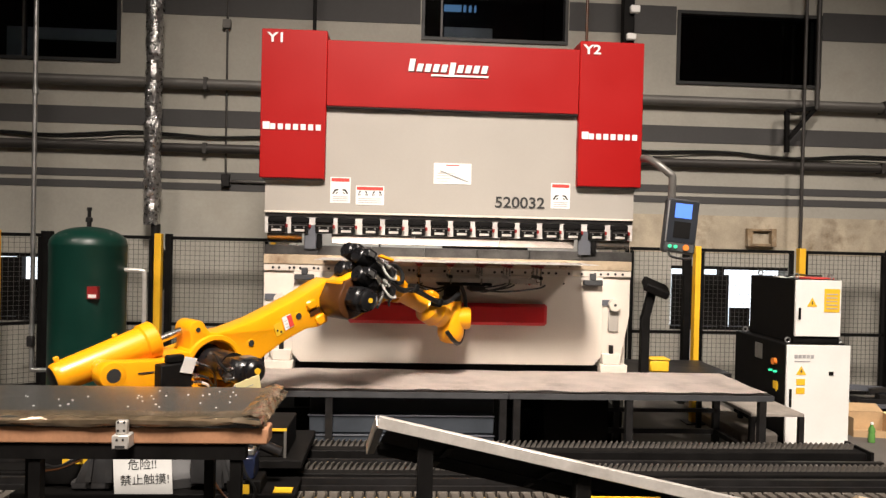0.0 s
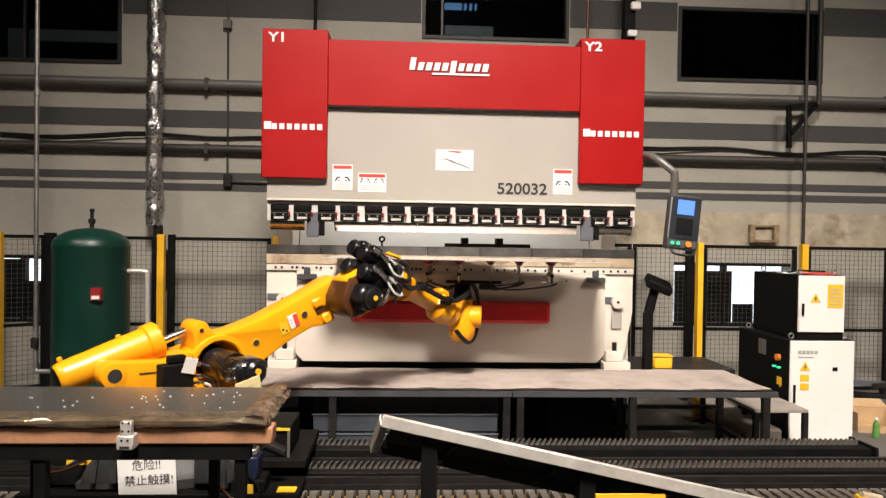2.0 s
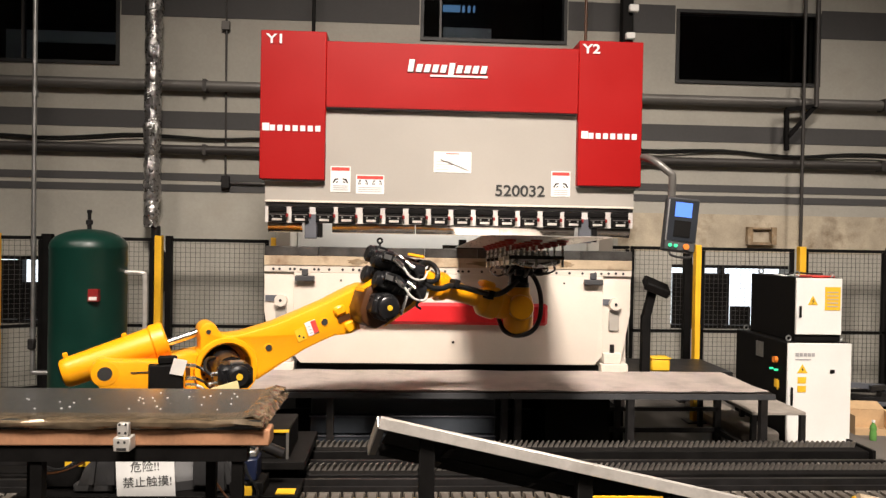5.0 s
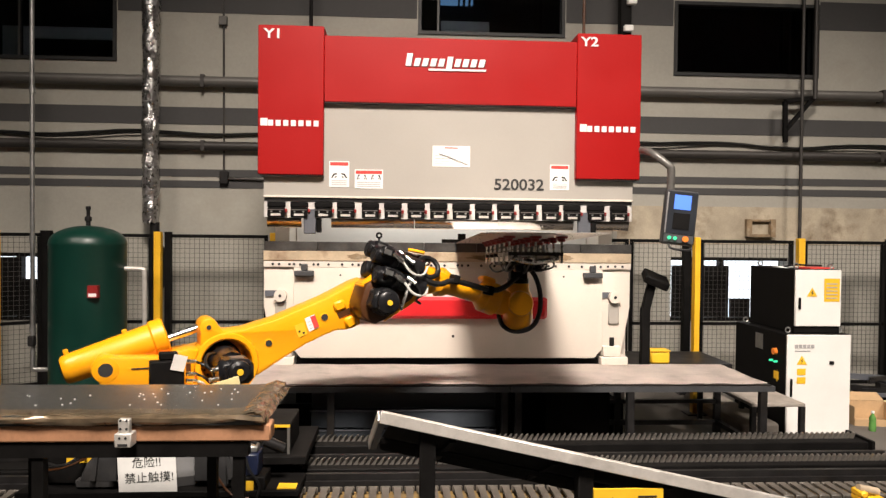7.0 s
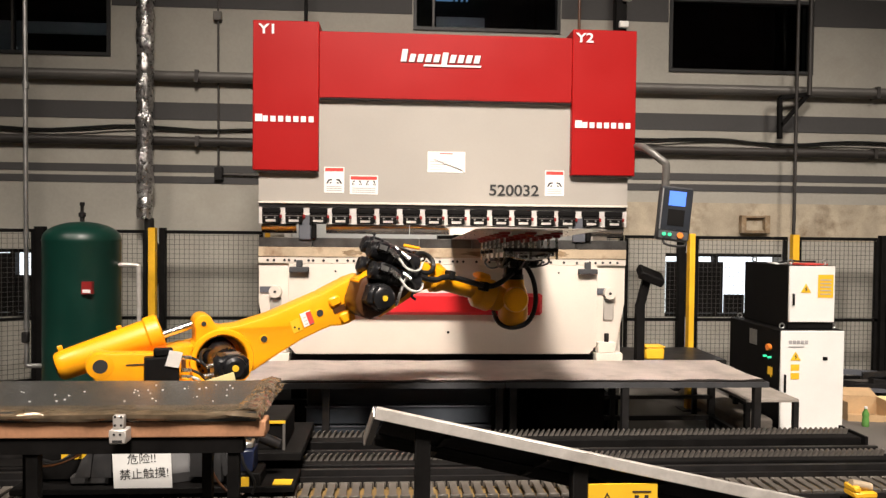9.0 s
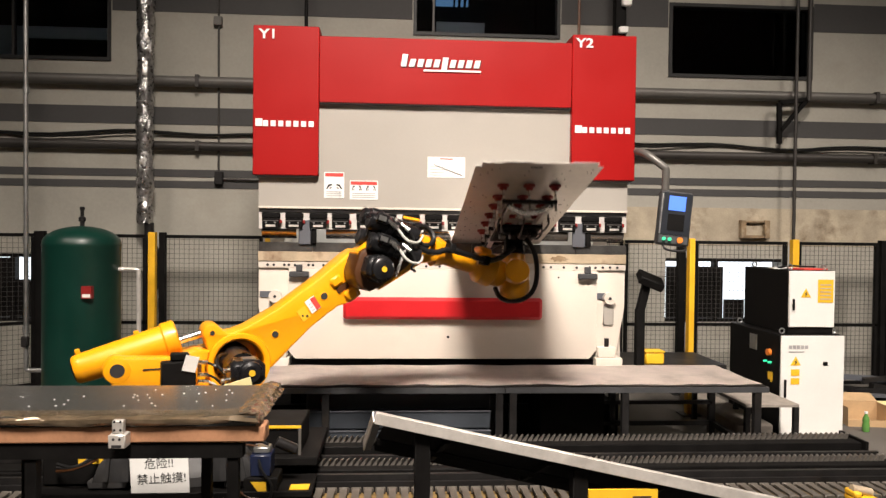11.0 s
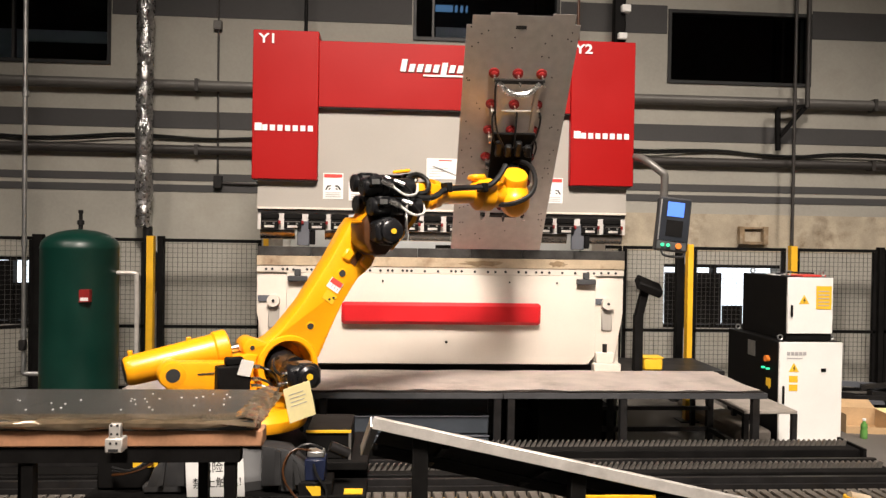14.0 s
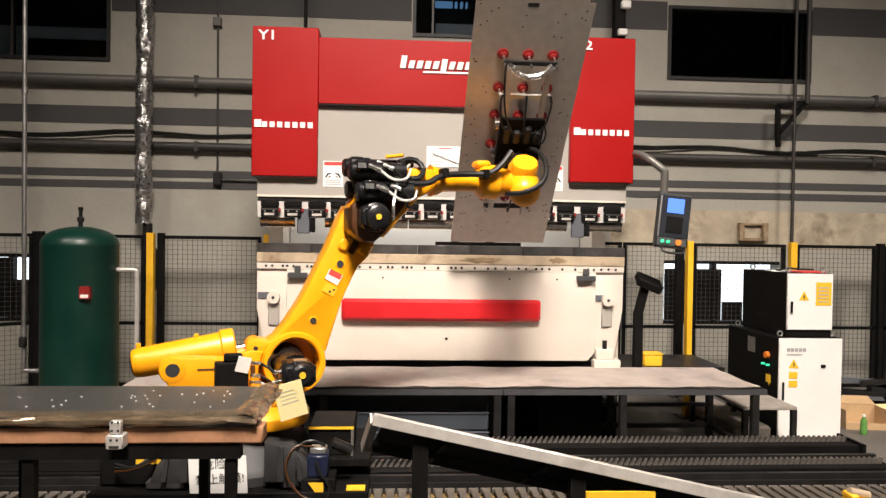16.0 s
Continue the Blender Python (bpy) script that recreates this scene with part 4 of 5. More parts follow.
bm = bmesh.new()
box(bm, -0.029, 0.029, -0.112, -0.094, 0.0, 0.036, 0.004)
box(bm, -0.029, 0.029, 0.094, 0.112, 0.0, 0.036, 0.004)
box(bm, -0.020, 0.020, -0.093, 0.093, 0.022, 0.034)
link0 = None
x = TX0 + 0.1
while x < TX1 - 0.1:
    if link0 is None:
        link0 = part("chain_link", bm, M_LINK, track, at=pose(x, -2.05, 0.235))
    else:
        share("chain_link", link0, track, pose(x, -2.05, 0.235))
    x += 0.068
es = part("end_stop", boxes((2.03, 2.16, -2.38, -2.28, 0.30, 0.33), (2.03, 2.07, -2.38, -2.28, 0.33, 0.36), bev=0.006), M_YPOST, track, "yellow end stop block")
part("buffer", cyl(bmesh.new(), (2.04, -2.33, 0.368), (2.15, -2.33, 0.345), 0.022, n=14), M_OILY, es, "brown rubber buffer")
part("stop_post", boxes((2.05, 2.14, -2.37, -2.29, 0.0, 0.30), (2.05, 2.14, -2.29, -2.221, 0.20, 0.26)), M_BLACK, track)
part("end_plate", boxes((TX1, TX1 + 0.02, -1.4, -1.1, 0, 0.35)), M_BLACK, track)

# ---------------------------------------------------------------- sheet stack in the foreground
tb = thing("stack_table", "black steel table carrying the sheet stack", "table")
part("top_frame", boxes((-3.4, -1.02, -3.14, -3.08, 0.805, 0.862), (-3.4, -1.10, -2.62, -2.56, 0.80, 0.862), (-1.16, -1.10, -3.079, -2.621, 0.80, 0.862), (-2.2, -2.14, -3.079, -2.621, 0.80, 0.862)), M_BLACK, tb)
for y, xs in ((-3.11, (-3.2, -1.84, -1.06)), (-2.60, (-3.2, -2.10, -1.29))):
    for x in xs:
        part("leg", boxes((x - 0.022, x + 0.022, y - 0.022, y + 0.022, 0, 0.80)), M_BLACK, tb)
part("deck", boxes((-3.4, -1.11, -3.1, -2.58, 0.863, 0.868)), M_BLACK, tb)
pal = thing("pallet_board", "brown wooden board under the sheets", "pallet")
bm = bmesh.new()
box(bm, -3.4, -0.93, -3.15, -3.05, 0.869, 0.936, 0.006)
part("board", bm, M_WOOD, pal)
for y in (-2.90, -2.68):
    part("board", boxes((-3.4, -1.14, y, y + 0.10, 0.869, 0.936), bev=0.006), M_WOOD, pal)
stack = thing("sheet_stack", "stack of steel sheets wrapped in torn plastic film", "sheet stack")
part("sheet_pack", boxes((-3.4, -0.965, -3.16, -2.55, 0.937, 0.975)), M_STACK, stack)
bm = bmesh.new()
NX = 120
prev = None
for i in range(NX + 1):
    x = -3.4 + 2.45 * i / NX
    e = max(0, (x + 1.18) / 0.25)
    w = 0.006 + 0.02 * e
    ring = []
    for k, (y, z) in enumerate(((-3.05, 0.9775), (-3.11, 0.979), (-3.158, 0.977), (-3.172, 0.967), (-3.172, 0.955), (-3.160, 0.940))):
        ring.append(bm.verts.new((x, y + w * noise.noise((x * 9, k * 0.7, 1)), z + (0.35 if k < 2 else 1.0) * w * noise.noise((x * 7, k * 0.9, 5)))))
    if prev:
        for k in range(5):
            bm.faces.new((prev[k], prev[k + 1], ring[k + 1], ring[k]))
    prev = ring
# crumpled end
prev = None
for i in range(61):
    y = -3.16 + 0.62 * i / 60
    ring = []
    for k, (x, z) in enumerate(((-1.05, 0.978), (-1.02, 0.980), (-1.0, 0.983), (-0.98, 0.981), (-0.965, 0.974), (-0.955, 0.966), (-0.945, 0.955), (-0.948, 0.943))):
        ring.append(bm.verts.new((x + 0.017 * noise.noise((y * 22, k * 0.7, 2)), y, z + 0.010 * noise.noise((y * 26, k * 0.9, 7)) + (0.008 if 0 < k < 5 else 0))))
    if prev:
        for k in range(7):
            bm.faces.new((prev[k], prev[k + 1], ring[k + 1], ring[k]))
    prev = ring
bmesh.ops.solidify(bm, geom=bm.faces[:], thickness=0.0015)
part("wrapping_film", bm, M_FILM, stack, "creased shiny plastic film")
bm = bmesh.new()
rnd = random.Random(21)
for k in range(30):
    cx, cy = rnd.choice((-2.02, -1.86, -1.75, -1.45, -1.50, -1.17, -1.22)) + rnd.uniform(-0.09, 0.09), rnd.uniform(-3.0, -2.64)
    s = rnd.uniform(0.0014, 0.0028)
    box(bm, cx - s * 1.4, cx + s * 1.4, cy - s, cy + s, 0.9755, 0.978)
tagged(part("white_fleck", bm, M_PAPER, stack), kind="stuff")
clp = thing("corner_clamp", "white metal clamp block on the stack front", "clamp")
part("upper_block", boxes((-1.500, -1.457, -3.215, -3.185, 0.922, 0.975), bev=0.004), M_ALU, clp)
part("lower_block", boxes((-1.511, -1.446, -3.225, -3.163, 0.868, 0.922), bev=0.004), M_ALU, clp)
for x in (-1.49, -1.467):
    for z in (0.97, 0.938, 0.905):
        part("hole", cyl(bmesh.new(), (x, -3.2265 if z < 0.92 else -3.2165, z), (x, -3.20, z), 0.005, n=8), M_INK, clp)
part("slot", boxes((-1.497, -1.460, -3.227, -3.20, 0.873, 0.883)), M_INK, clp)

# ---------------------------------------------------------------- tilted squaring table
sl = thing("tilted_table", "tilted steel squaring table with bright edge bar", "table")
U = Vector((1.60, 0, -0.352)) / 1.60
A0 = Vector((-0.50, -2.90, 0.93))
B0 = Vector((-0.555, -2.50, 0.672))
LEN = 2.2
part("edge_bar", bar(bmesh.new(), A0 - Vector((0, 0, 0.026)), A0 + U * LEN - Vector((0, 0, 0.026)), 0.03, 0.052, 0.003), M_ALU, sl, "bright worn steel edge bar")
part("rear_bar", bar(bmesh.new(), B0, B0 + U * LEN, 0.03, 0.03), M_BLACK, sl)
part("end_bar", bar(bmesh.new(), A0 + Vector((0.012, 0.03, -0.03)), B0 + Vector((0.012, -0.02, 0)), 0.03, 0.045), M_CAST, sl)
part("end_strip", bar(bmesh.new(), A0 + Vector((-0.008, 0.03, -0.03)), B0 + Vector((-0.008, -0.02, 0)), 0.006, 0.045), M_ALU, sl)
bm = bmesh.new()
vs = [bm.verts.new(p) for p in (A0 + U * 0.04 + Vector((0, 0.02, -0.055)), A0 + U * LEN + Vector((0, 0.02, -0.055)), B0 + U * LEN + Vector((0, 0, 0.014)), B0 + U * 0.04 + Vector((0, 0, 0.014)))]
bm.faces.new(vs)
bmesh.ops.solidify(bm, geom=bm.faces[:], thickness=0.006)
part("under_plate", bm, M_BLACK, sl, "black sheet under the table frame")
for s in (0.32, 0.78, 1.3, 1.8):
    part("cross_bar", bar(bmesh.new(), A0 + U * s + Vector((0, 0.02, -0.07)), B0 + U * s + Vector((0, -0.02, 0.0)), 0.030, 0.016), M_BLACK, sl)
part("middle_bar", bar(bmesh.new(), (A0 + B0) / 2 + U * 0.03 + Vector((0, 0, -0.05)), (A0 + B0) / 2 + U * LEN + Vector((0, 0, -0.05)), 0.02, 0.025), M_BLACK, sl)
for x, zt in ((-0.29, 0.83), (0.42, 0.66), (1.4, 0.45)):
    part("post", boxes((x - 0.035, x + 0.035, -2.88, -2.80, 0, zt), bev=0.004), M_BLACK, sl)
    part("foot_plate", boxes((x - 0.08, x + 0.08, -2.92, -2.76, 0.0, 0.012)), M_BLACK, sl)
part("plate_arm", boxes((0.35, 0.80, -2.82, -2.78, 0.40, 0.44)), M_BLACK, sl)
pl = part("warning_plate", boxes((0.45, 0.765, -2.90, -2.885, 0.44, 0.575)), M_SIGNY, sl, "yellow warning plate")
part("plate_bracket", boxes((0.58, 0.63, -2.884, -2.80, 0.42, 0.50)), M_BLACK, sl)
for q in (((0.512, 0.497), (0.558, 0.497), (0.553, 0.501), (0.517, 0.501)), ((0.512, 0.497), (0.517, 0.501), (0.535, 0.532), (0.535, 0.540)), ((0.558, 0.497), (0.535, 0.540), (0.535, 0.532), (0.553, 0.501))):
    part("triangle_edge", prism(bmesh.new(), q, -2.904, -2.9005), M_INK, pl)
part("text_bar", boxes((0.65, 0.735, -2.904, -2.9005, 0.54, 0.545)), M_INK, pl)
for k in range(2):
    part("text_bar", boxes((0.66 + k * 0.045, 0.678 + k * 0.045, -2.904, -2.9005, 0.512, 0.526)), M_INK, pl)

# ---------------------------------------------------------------- robot
YB, ZS, A1, L2, L3, H3 = -1.779, 0.945, 0.194, 0.978, 1.042, 0.231
REACH = 0.473      # wrist centre below the panel
GRIP = 0.97       # where the gripper holds the panel, along it
robot = thing("industrial_robot", "yellow six-axis robot with a suction gripper on a carriage", "robot", at=pose(-1.73, YB, 0))
car = part("carriage", boxes((-0.75, 0.72, -0.16, 0.52, 0.372, 0.42), bev=0.005), M_BLACK, robot)
skirt = part("carriage_skirt", boxes((-0.75, 0.72, -0.46, -0.161, 0.295, 0.33), bev=0.005), M_BLACK, robot)
bs = bmesh.new()
lathe(bs, (0, 0, 0.335), (0, 0, 1), [(0, 0.43), (0.05, 0.43), (0.08, 0.39), (0.19, 0.345), (0.23, 0.31), (0.285, 0.30)], 8)
box(bs, -0.46, -0.25, -0.42, 0.4, 0.335, 0.385, 0.01)
box(bs, 0.25, 0.46, -0.42, 0.4, 0.335, 0.385, 0.01)
for sx in (-1, 1):
    prism(bs, [(sx * 0.16, 0.37), (sx * 0.44, 0.37), (sx * 0.40, 0.47), (sx * 0.30, 0.57), (sx * 0.16, 0.59)], -0.425, -0.28, 0.015)
base = part("base_casting", bs, M_BASE, robot, "dark grey ribbed base casting")
for sx in (-1, 1):
    part("rib", prism(bmesh.new(), [(sx * 0.235, 0.386), (sx * 0.27, 0.386), (sx * 0.265, 0.56), (sx * 0.235, 0.575)], -0.45, -0.426), M_BASE, base)
    part("rib", prism(bmesh.new(), [(sx * 0.345, 0.386), (sx * 0.375, 0.386), (sx * 0.35, 0.50), (sx * 0.33, 0.52)], -0.445, -0.426), M_BASE, base)
for x in (-0.37, -0.30, 0.30, 0.37):
    part("bolt", cyl(bmesh.new(), (x, -0.39, 0.385), (x, -0.39, 0.405), 0.018, n=8), M_BLACK, base)
# sheet of paper with a warning
sg = part("paper_sign", boxes((-0.20, 0.10, -0.456, -0.452, 0.315, 0.525)), M_PAPER, robot, "white paper sign with black writing", at=pose(0, 0, 0, 0, -3, 0))
words("lettering", "危险!!", 0.060, M_INK, sg, pose(-0.05, -0.4575, 0.485), 1.0, 0.0004)
words("lettering", "禁止触摸!", 0.060, M_INK, sg, pose(-0.04, -0.4575, 0.405), 1.0, 0.0004)
jb = part("junction_box", boxes((-0.72, -0.385, -0.35, 0.1, 0.336, 0.515), bev=0.01), M_BLACK, robot)
part("yellow_label", boxes((-0.53, -0.40, -0.354, -0.3505, 0.455, 0.495)), M_SIGNY, jb)
for k in range(3):
    part("cable", tube(bmesh.new(), [(-0.46, -0.3, 0.46 + 0.03 * k), (-0.40, -0.42, 0.50 + 0.02 * k), (-0.50, -0.46, 0.46), (-0.62, -0.40, 0.43 + 0.02 * k)], 0.008, 6, 2), M_RUBBER if k else M_BROWN, jb)
dr = part("drive_housing", boxes((0.36, 0.62, -0.10, 0.30, 0.421, 0.588), bev=0.006), M_BLACK, robot)
part("edge_strip", boxes((0.36, 0.62, -0.112, -0.101, 0.576, 0.590)), M_SIGNY, dr, "yellow edge strip")
part("edge_plate", boxes((0.605, 0.62, -0.112, -0.101, 0.40, 0.575)), M_PIPE, dr)
sv = part("servo_motor", boxes((0.43, 0.54, -0.43, -0.29, 0.40, 0.515), bev=0.006), M_BLUE, robot, "dark blue servo motor")
part("connector", boxes((0.44, 0.53, -0.40, -0.32, 0.516, 0.55), bev=0.006), M_STEEL, sv)
part("connector", cyl(bmesh.new(), (0.56, -0.36, 0.57), (0.66, -0.34, 0.52), 0.03, n=12), M_DARK, sv)
part("flange", boxes((0.40, 0.58, -0.45, -0.27, 0.30, 0.399), bev=0.006), M_BLACK, sv)
part("yellow_label", prism(bmesh.new(), [(0.44, 0.38), (0.52, 0.38), (0.52, 0.32), (0.49, 0.31)], -0.455, -0.451), M_SIGNY, sv)
floor_label = part("yellow_label", boxes((0.60, 0.70, -0.44, -0.36, 0.331, 0.336)), M_SIGNY, robot)
part("cable", tube(bmesh.new(), [(0.46, -0.38, 0.55), (0.36, -0.42, 0.58), (0.30, -0.45, 0.45), (0.40, -0.46, 0.30), (0.50, -0.46, 0.29)], 0.006, 6, 2), M_BROWN, sv)
part("cable", tube(bmesh.new(), [(0.48, -0.45, 0.50), (0.50, -0.47, 0.44), (0.56, -0.46, 0.36), (0.54, -0.46, 0.29)], 0.008, 6, 2), M_RUBBER, sv)
part("cable", tube(bmesh.new(), [(0.52, -0.38, 0.56), (0.44, -0.40, 0.60), (0.36, -0.40, 0.55), (0.38, -0.43, 0.36)], 0.009, 6, 2), M_RUBBER, sv)

for ob in (car, skirt, base, sg, jb, dr, sv, floor_label):
    ob.matrix_basis = pose(-0.095 if ob is sv else -0.055, 0.07, 0) @ ob.matrix_basis

# turning column; its x axis points where the arm points
bm = bmesh.new()
lathe(bm, (0, 0, 0.622), (0, 0, 1), [(0, 0.295), (0.02, 0.305), (0.06, 0.305), (0.09, 0.28), (0.12, 0.27)], 36)
prism(bm, [(-0.34, 0.73), (0.36, 0.73), (0.40, 0.80), (0.38, 0.98), (0.26, 1.06), (0.05, 1.0), (-0.30, 0.95)], 0.325, 0.44, 0.02)
prism(bm, [(-0.30, 0.735), (0.0, 0.735), (0.03, 0.80), (0.02, 0.90), (0.045, 1.0), (-0.02, 1.012), (-0.11, 0.985), (-0.30, 0.965)], 0.09, 0.325, 0.015)
prism(bm, [(-0.44, 0.795), (-0.04, 0.795), (-0.04, 0.985), (-0.22, 1.0), (-0.41, 1.010)] + arc(-0.459, 0.943, 0.074, 75, 240, 12), -0.065, 0.05, 0.012)
box(bm, -0.46, 0.05, -0.03, 0.33, 0.74, 0.80, 0.012)
column = part("turning_column", bm, M_YELLOW, robot, "yellow turning column")
part("bore", cyl(bmesh.new(), (-0.459, -0.0725, 0.943), (-0.459, -0.05, 0.943), 0.038, n=20), M_INK, column)
part("bore_ring", lathe(bmesh.new(), (-0.459, -0.062, 0.943), (0, -1, 0), [(0, 0.070), (0.005, 0.068), (0.009, 0.044), (0.010, 0.040)], 24), M_YELLOW, column)
part("slot", boxes((-0.33, -0.24, -0.069, -0.06, 0.937, 0.944)), M_INK, column)
# the recess is a brown patch that paints its shade
part("pocket_shade", boxes((-0.06, 0.0, 0.084, 0.092, 0.875, 0.93), bev=0.003), M_BROWN, column, "brown patch for a shaded recess in the casting")
bm = bmesh.new()
box(bm, -0.24, -0.06, -0.15, -0.0655, 0.80, 0.985, 0.006)
box(bm, -0.19, -0.09, -0.12, -0.07, 0.985, 1.03, 0.008)
cbx = part("control_box", bm, M_BLACK, column, "black brake release box with plugs")
for k, z in enumerate((0.865, 0.90, 0.968)):
    part("plug", cyl(bmesh.new(), (-0.045, -0.12 + 0.02 * k, z), (0.01, -0.11 + 0.02 * k, z - 0.006), 0.012, n=10), M_BRIGHT, cbx)
    part("cable", tube(bmesh.new(), [(0.01, -0.11 + 0.02 * k, z - 0.006), (0.05, -0.13, z - 0.02), (0.06 + 0.02 * k, -0.10, z - 0.06), (0.12, -0.08, 0.82)], 0.008, 6, 2), M_RUBBER if k else M_CABLE, cbx)
part("tag", boxes((-0.036, 0.036, -0.002, 0.002, -0.045, 0.045)), M_PAPER, column, "white paper tag", at=pose(-0.09, -0.165, 0.975, 10, 14, 0))
bm = bmesh.new()
lathe(bm, (0.20, 0.27, 0.925), (0, -1, 0), [(0, 0.105), (0.10, 0.105), (0.13, 0.09), (0.40, 0.088)], 24)
box(bm, 0.098, 0.286, -0.36, -0.16, 0.868, 1.002, 0.028)
lathe(bm, (0.202, -0.355, 0.938), (0, -1, 0), [(0, 0.066), (0.025, 0.062), (0.04, 0.045)], 22)
mo = part("shoulder_motor", bm, M_MOTOR, column, "black shoulder motor")
part("motor_cap", cyl(bmesh.new(), (0.202, -0.402, 0.943), (0.202, -0.394, 0.943), 0.018, n=12), M_SIGNY, mo)
part("motor_plate", boxes((0.165, 0.235, -0.33, -0.25, 1.0055, 1.012)), M_STEEL, mo)
for x, z in ((0.10, 0.955), (0.085, 0.90)):
    part("plug", cyl(bmesh.new(), (x + 0.03, -0.30, z), (x - 0.035, -0.31, z - 0.005), 0.013, n=10), M_BRIGHT, mo)
part("cable", tube(bmesh.new(), [(0.06, -0.31, 0.95), (0.03, -0.30, 0.98), (0.05, -0.20, 1.02), (0.12, -0.05, 1.0)], 0.009, 6, 2), M_RUBBER, mo)
nt_ = part("paper_note", boxes((-0.075, 0.075, -0.002, 0.002, -0.10, 0.10)), M_YPAPER, column, "yellowed paper note with faint writing", at=pose(0.135, -0.43, 0.82, 8, -14, 0))
for k in range(4):
    part("text_bar", boxes((-0.05, 0.03 + 0.01 * (k % 2), -0.0036, -0.0021, 0.055 - 0.022 * k, 0.058 - 0.022 * k)), M_GREYINK, nt_)

# counterbalance cylinder and its rod
bm = bmesh.new()
lathe(bm, (-0.255, 0, 0.035), (1, 0, 0), [(0.04, 0.070), (0.05, 0.080), (0.08, 0.085), (0.53, 0.098), (0.54, 0.110), (0.605, 0.110), (0.615, 0.10), (0.62, 0.03)], 32)
for x in (-0.17, 0.15):
    box(bm, x - 0.014, x + 0.014, -0.009, 0.009, 0.115, 0.148, 0.005)
bal = part("balancer_cylinder", bm, M_YELLOW, robot, "yellow counterbalance cylinder")
part("trunnion", cyl(bmesh.new(), (0, -0.20, 0.02), (0, 0.10, 0.02), 0.05, n=20), M_YELLOW, bal)
part("end_ring", lathe(bmesh.new(), (-0.223, 0, 0.035), (1, 0, 0), [(0, 0.055), (0.006, 0.069)], 20), M_DARK, bal)
rod = part("balancer_rod", cyl(bmesh.new(), (-0.55, 0, 0), (0.0, 0, 0), 0.024, n=14), M_BRIGHT, robot, "polished steel rod")
part("rod_eye", lathe(bmesh.new(), (0, 0.06, 0), (0, -1, 0), [(0, 0.05), (0.11, 0.05)], 18), M_BLACK, rod)

# lower arm
RZ = -0.045     # centre of the shoulder ring below the arm's pivot line
prof = [(0.15, -0.185), (0.32, -0.152), (0.49, -0.124), (0.63, -0.117), (0.70, -0.118), (0.76, -0.138), (0.81, -0.148), (0.87, -0.142), (0.878, -0.10), (0.895, -0.03), (0.945, 0.02), (0.985, 0.06), (1.02, 0.095), (1.0, 0.125), (0.93, 0.128), (0.71, 0.106), (0.37, 0.098), (0.17, 0.115), (0.09, 0.135), (0.05, 0.155)] \
    + arc(-0.02, 0.204, 0.056, -5, 190, 10) + [(-0.10, 0.12)] + [(0.165 * math.cos(radians(a)), RZ + 0.165 * math.sin(radians(a))) for a in range(135, -60, -13)]
bm = bmesh.new()
prism(bm, prof, 0.117, 0.315, 0.014)
arm = part("lower_arm", bm, M_YELLOW, robot, "yellow cast lower arm")
part("bearing_ring", lathe(bmesh.new(), (0, 0.318, RZ), (0, -1, 0), [(0, 0.190), (0.205, 0.190), (0.222, 0.184), (0.224, 0.160), (0.216, 0.150), (0.05, 0.138)], 44), M_YELLOW, arm, "yellow ring with a deep round opening")
part("rib", box(bmesh.new(), 0.735, 0.815, 0.096, 0.119, -0.005, 0.06, 0.012), M_YELLOW, arm)
part("rib", box(bmesh.new(), 0.77, 0.85, 0.090, 0.119, -0.135, -0.06, 0.012), M_YELLOW, arm)
# shade between the ribs, painted as a brown patch
part("rib_shade", box(bmesh.new(), 0.745, 0.83, 0.112, 0.119, -0.052, -0.012), M_BROWN, arm)
for a in range(90, 290, 16):
    part("bolt", cyl(bmesh.new(), (0.123 * math.cos(radians(a)), 0.27, RZ + 0.123 * math.sin(radians(a))), (0.123 * math.cos(radians(a)), 0.255, RZ + 0.123 * math.sin(radians(a))), 0.008, n=6), M_DARK, arm)
for x, z, r in ((0.276, -0.0245, 0.020), (0.6586, -0.008, 0.022), (-0.0206, 0.204, 0.014)):
    part("bore", cyl(bmesh.new(), (x, 0.112, z), (x, 0.125, z), r, n=16), M_INK, arm)
    part("bore_lip", lathe(bmesh.new(), (x, 0.118, z), (0, -1, 0), [(0, r + 0.008), (0.003, r + 0.006), (0.004, r)], 18), M_YELLOW, arm)
part("sticker", boxes((0.535, 0.605, 0.1135, 0.1165, -0.055, 0.035)), M_PAPER, arm, "red and white warning sticker")
part("sticker", boxes((0.572, 0.605, 0.1105, 0.113, -0.050, 0.030)), M_REDINK, arm)
part("sticker", boxes((0.46, 0.52, 0.1135, 0.1165, -0.065, 0.015)), M_SIGNY, arm)
for k in range(3):
    part("text_bar", boxes((0.545, 0.565, 0.1105, 0.113, -0.042 + 0.022 * k, -0.038 + 0.022 * k)), M_GREYINK, arm)
for x, z in ((0.50, -0.048), (0.478, -0.03)):
    part("pictogram", cyl(bmesh.new(), (x, 0.1105, z), (x, 0.113, z), 0.007, n=8), M_INK, arm)

# upper arm with the wrist drives
bm = bmesh.new()
prism(bm, [(-0.13, 0.06), (-0.05, -0.10), (0.08, -0.12), (0.30, 0.12), (0.40, 0.17), (0.42, 0.29), (0.30, 0.31), (0.20, 0.29), (0.04, 0.26), (-0.07, 0.17)], -0.10, 0.115, 0.025)
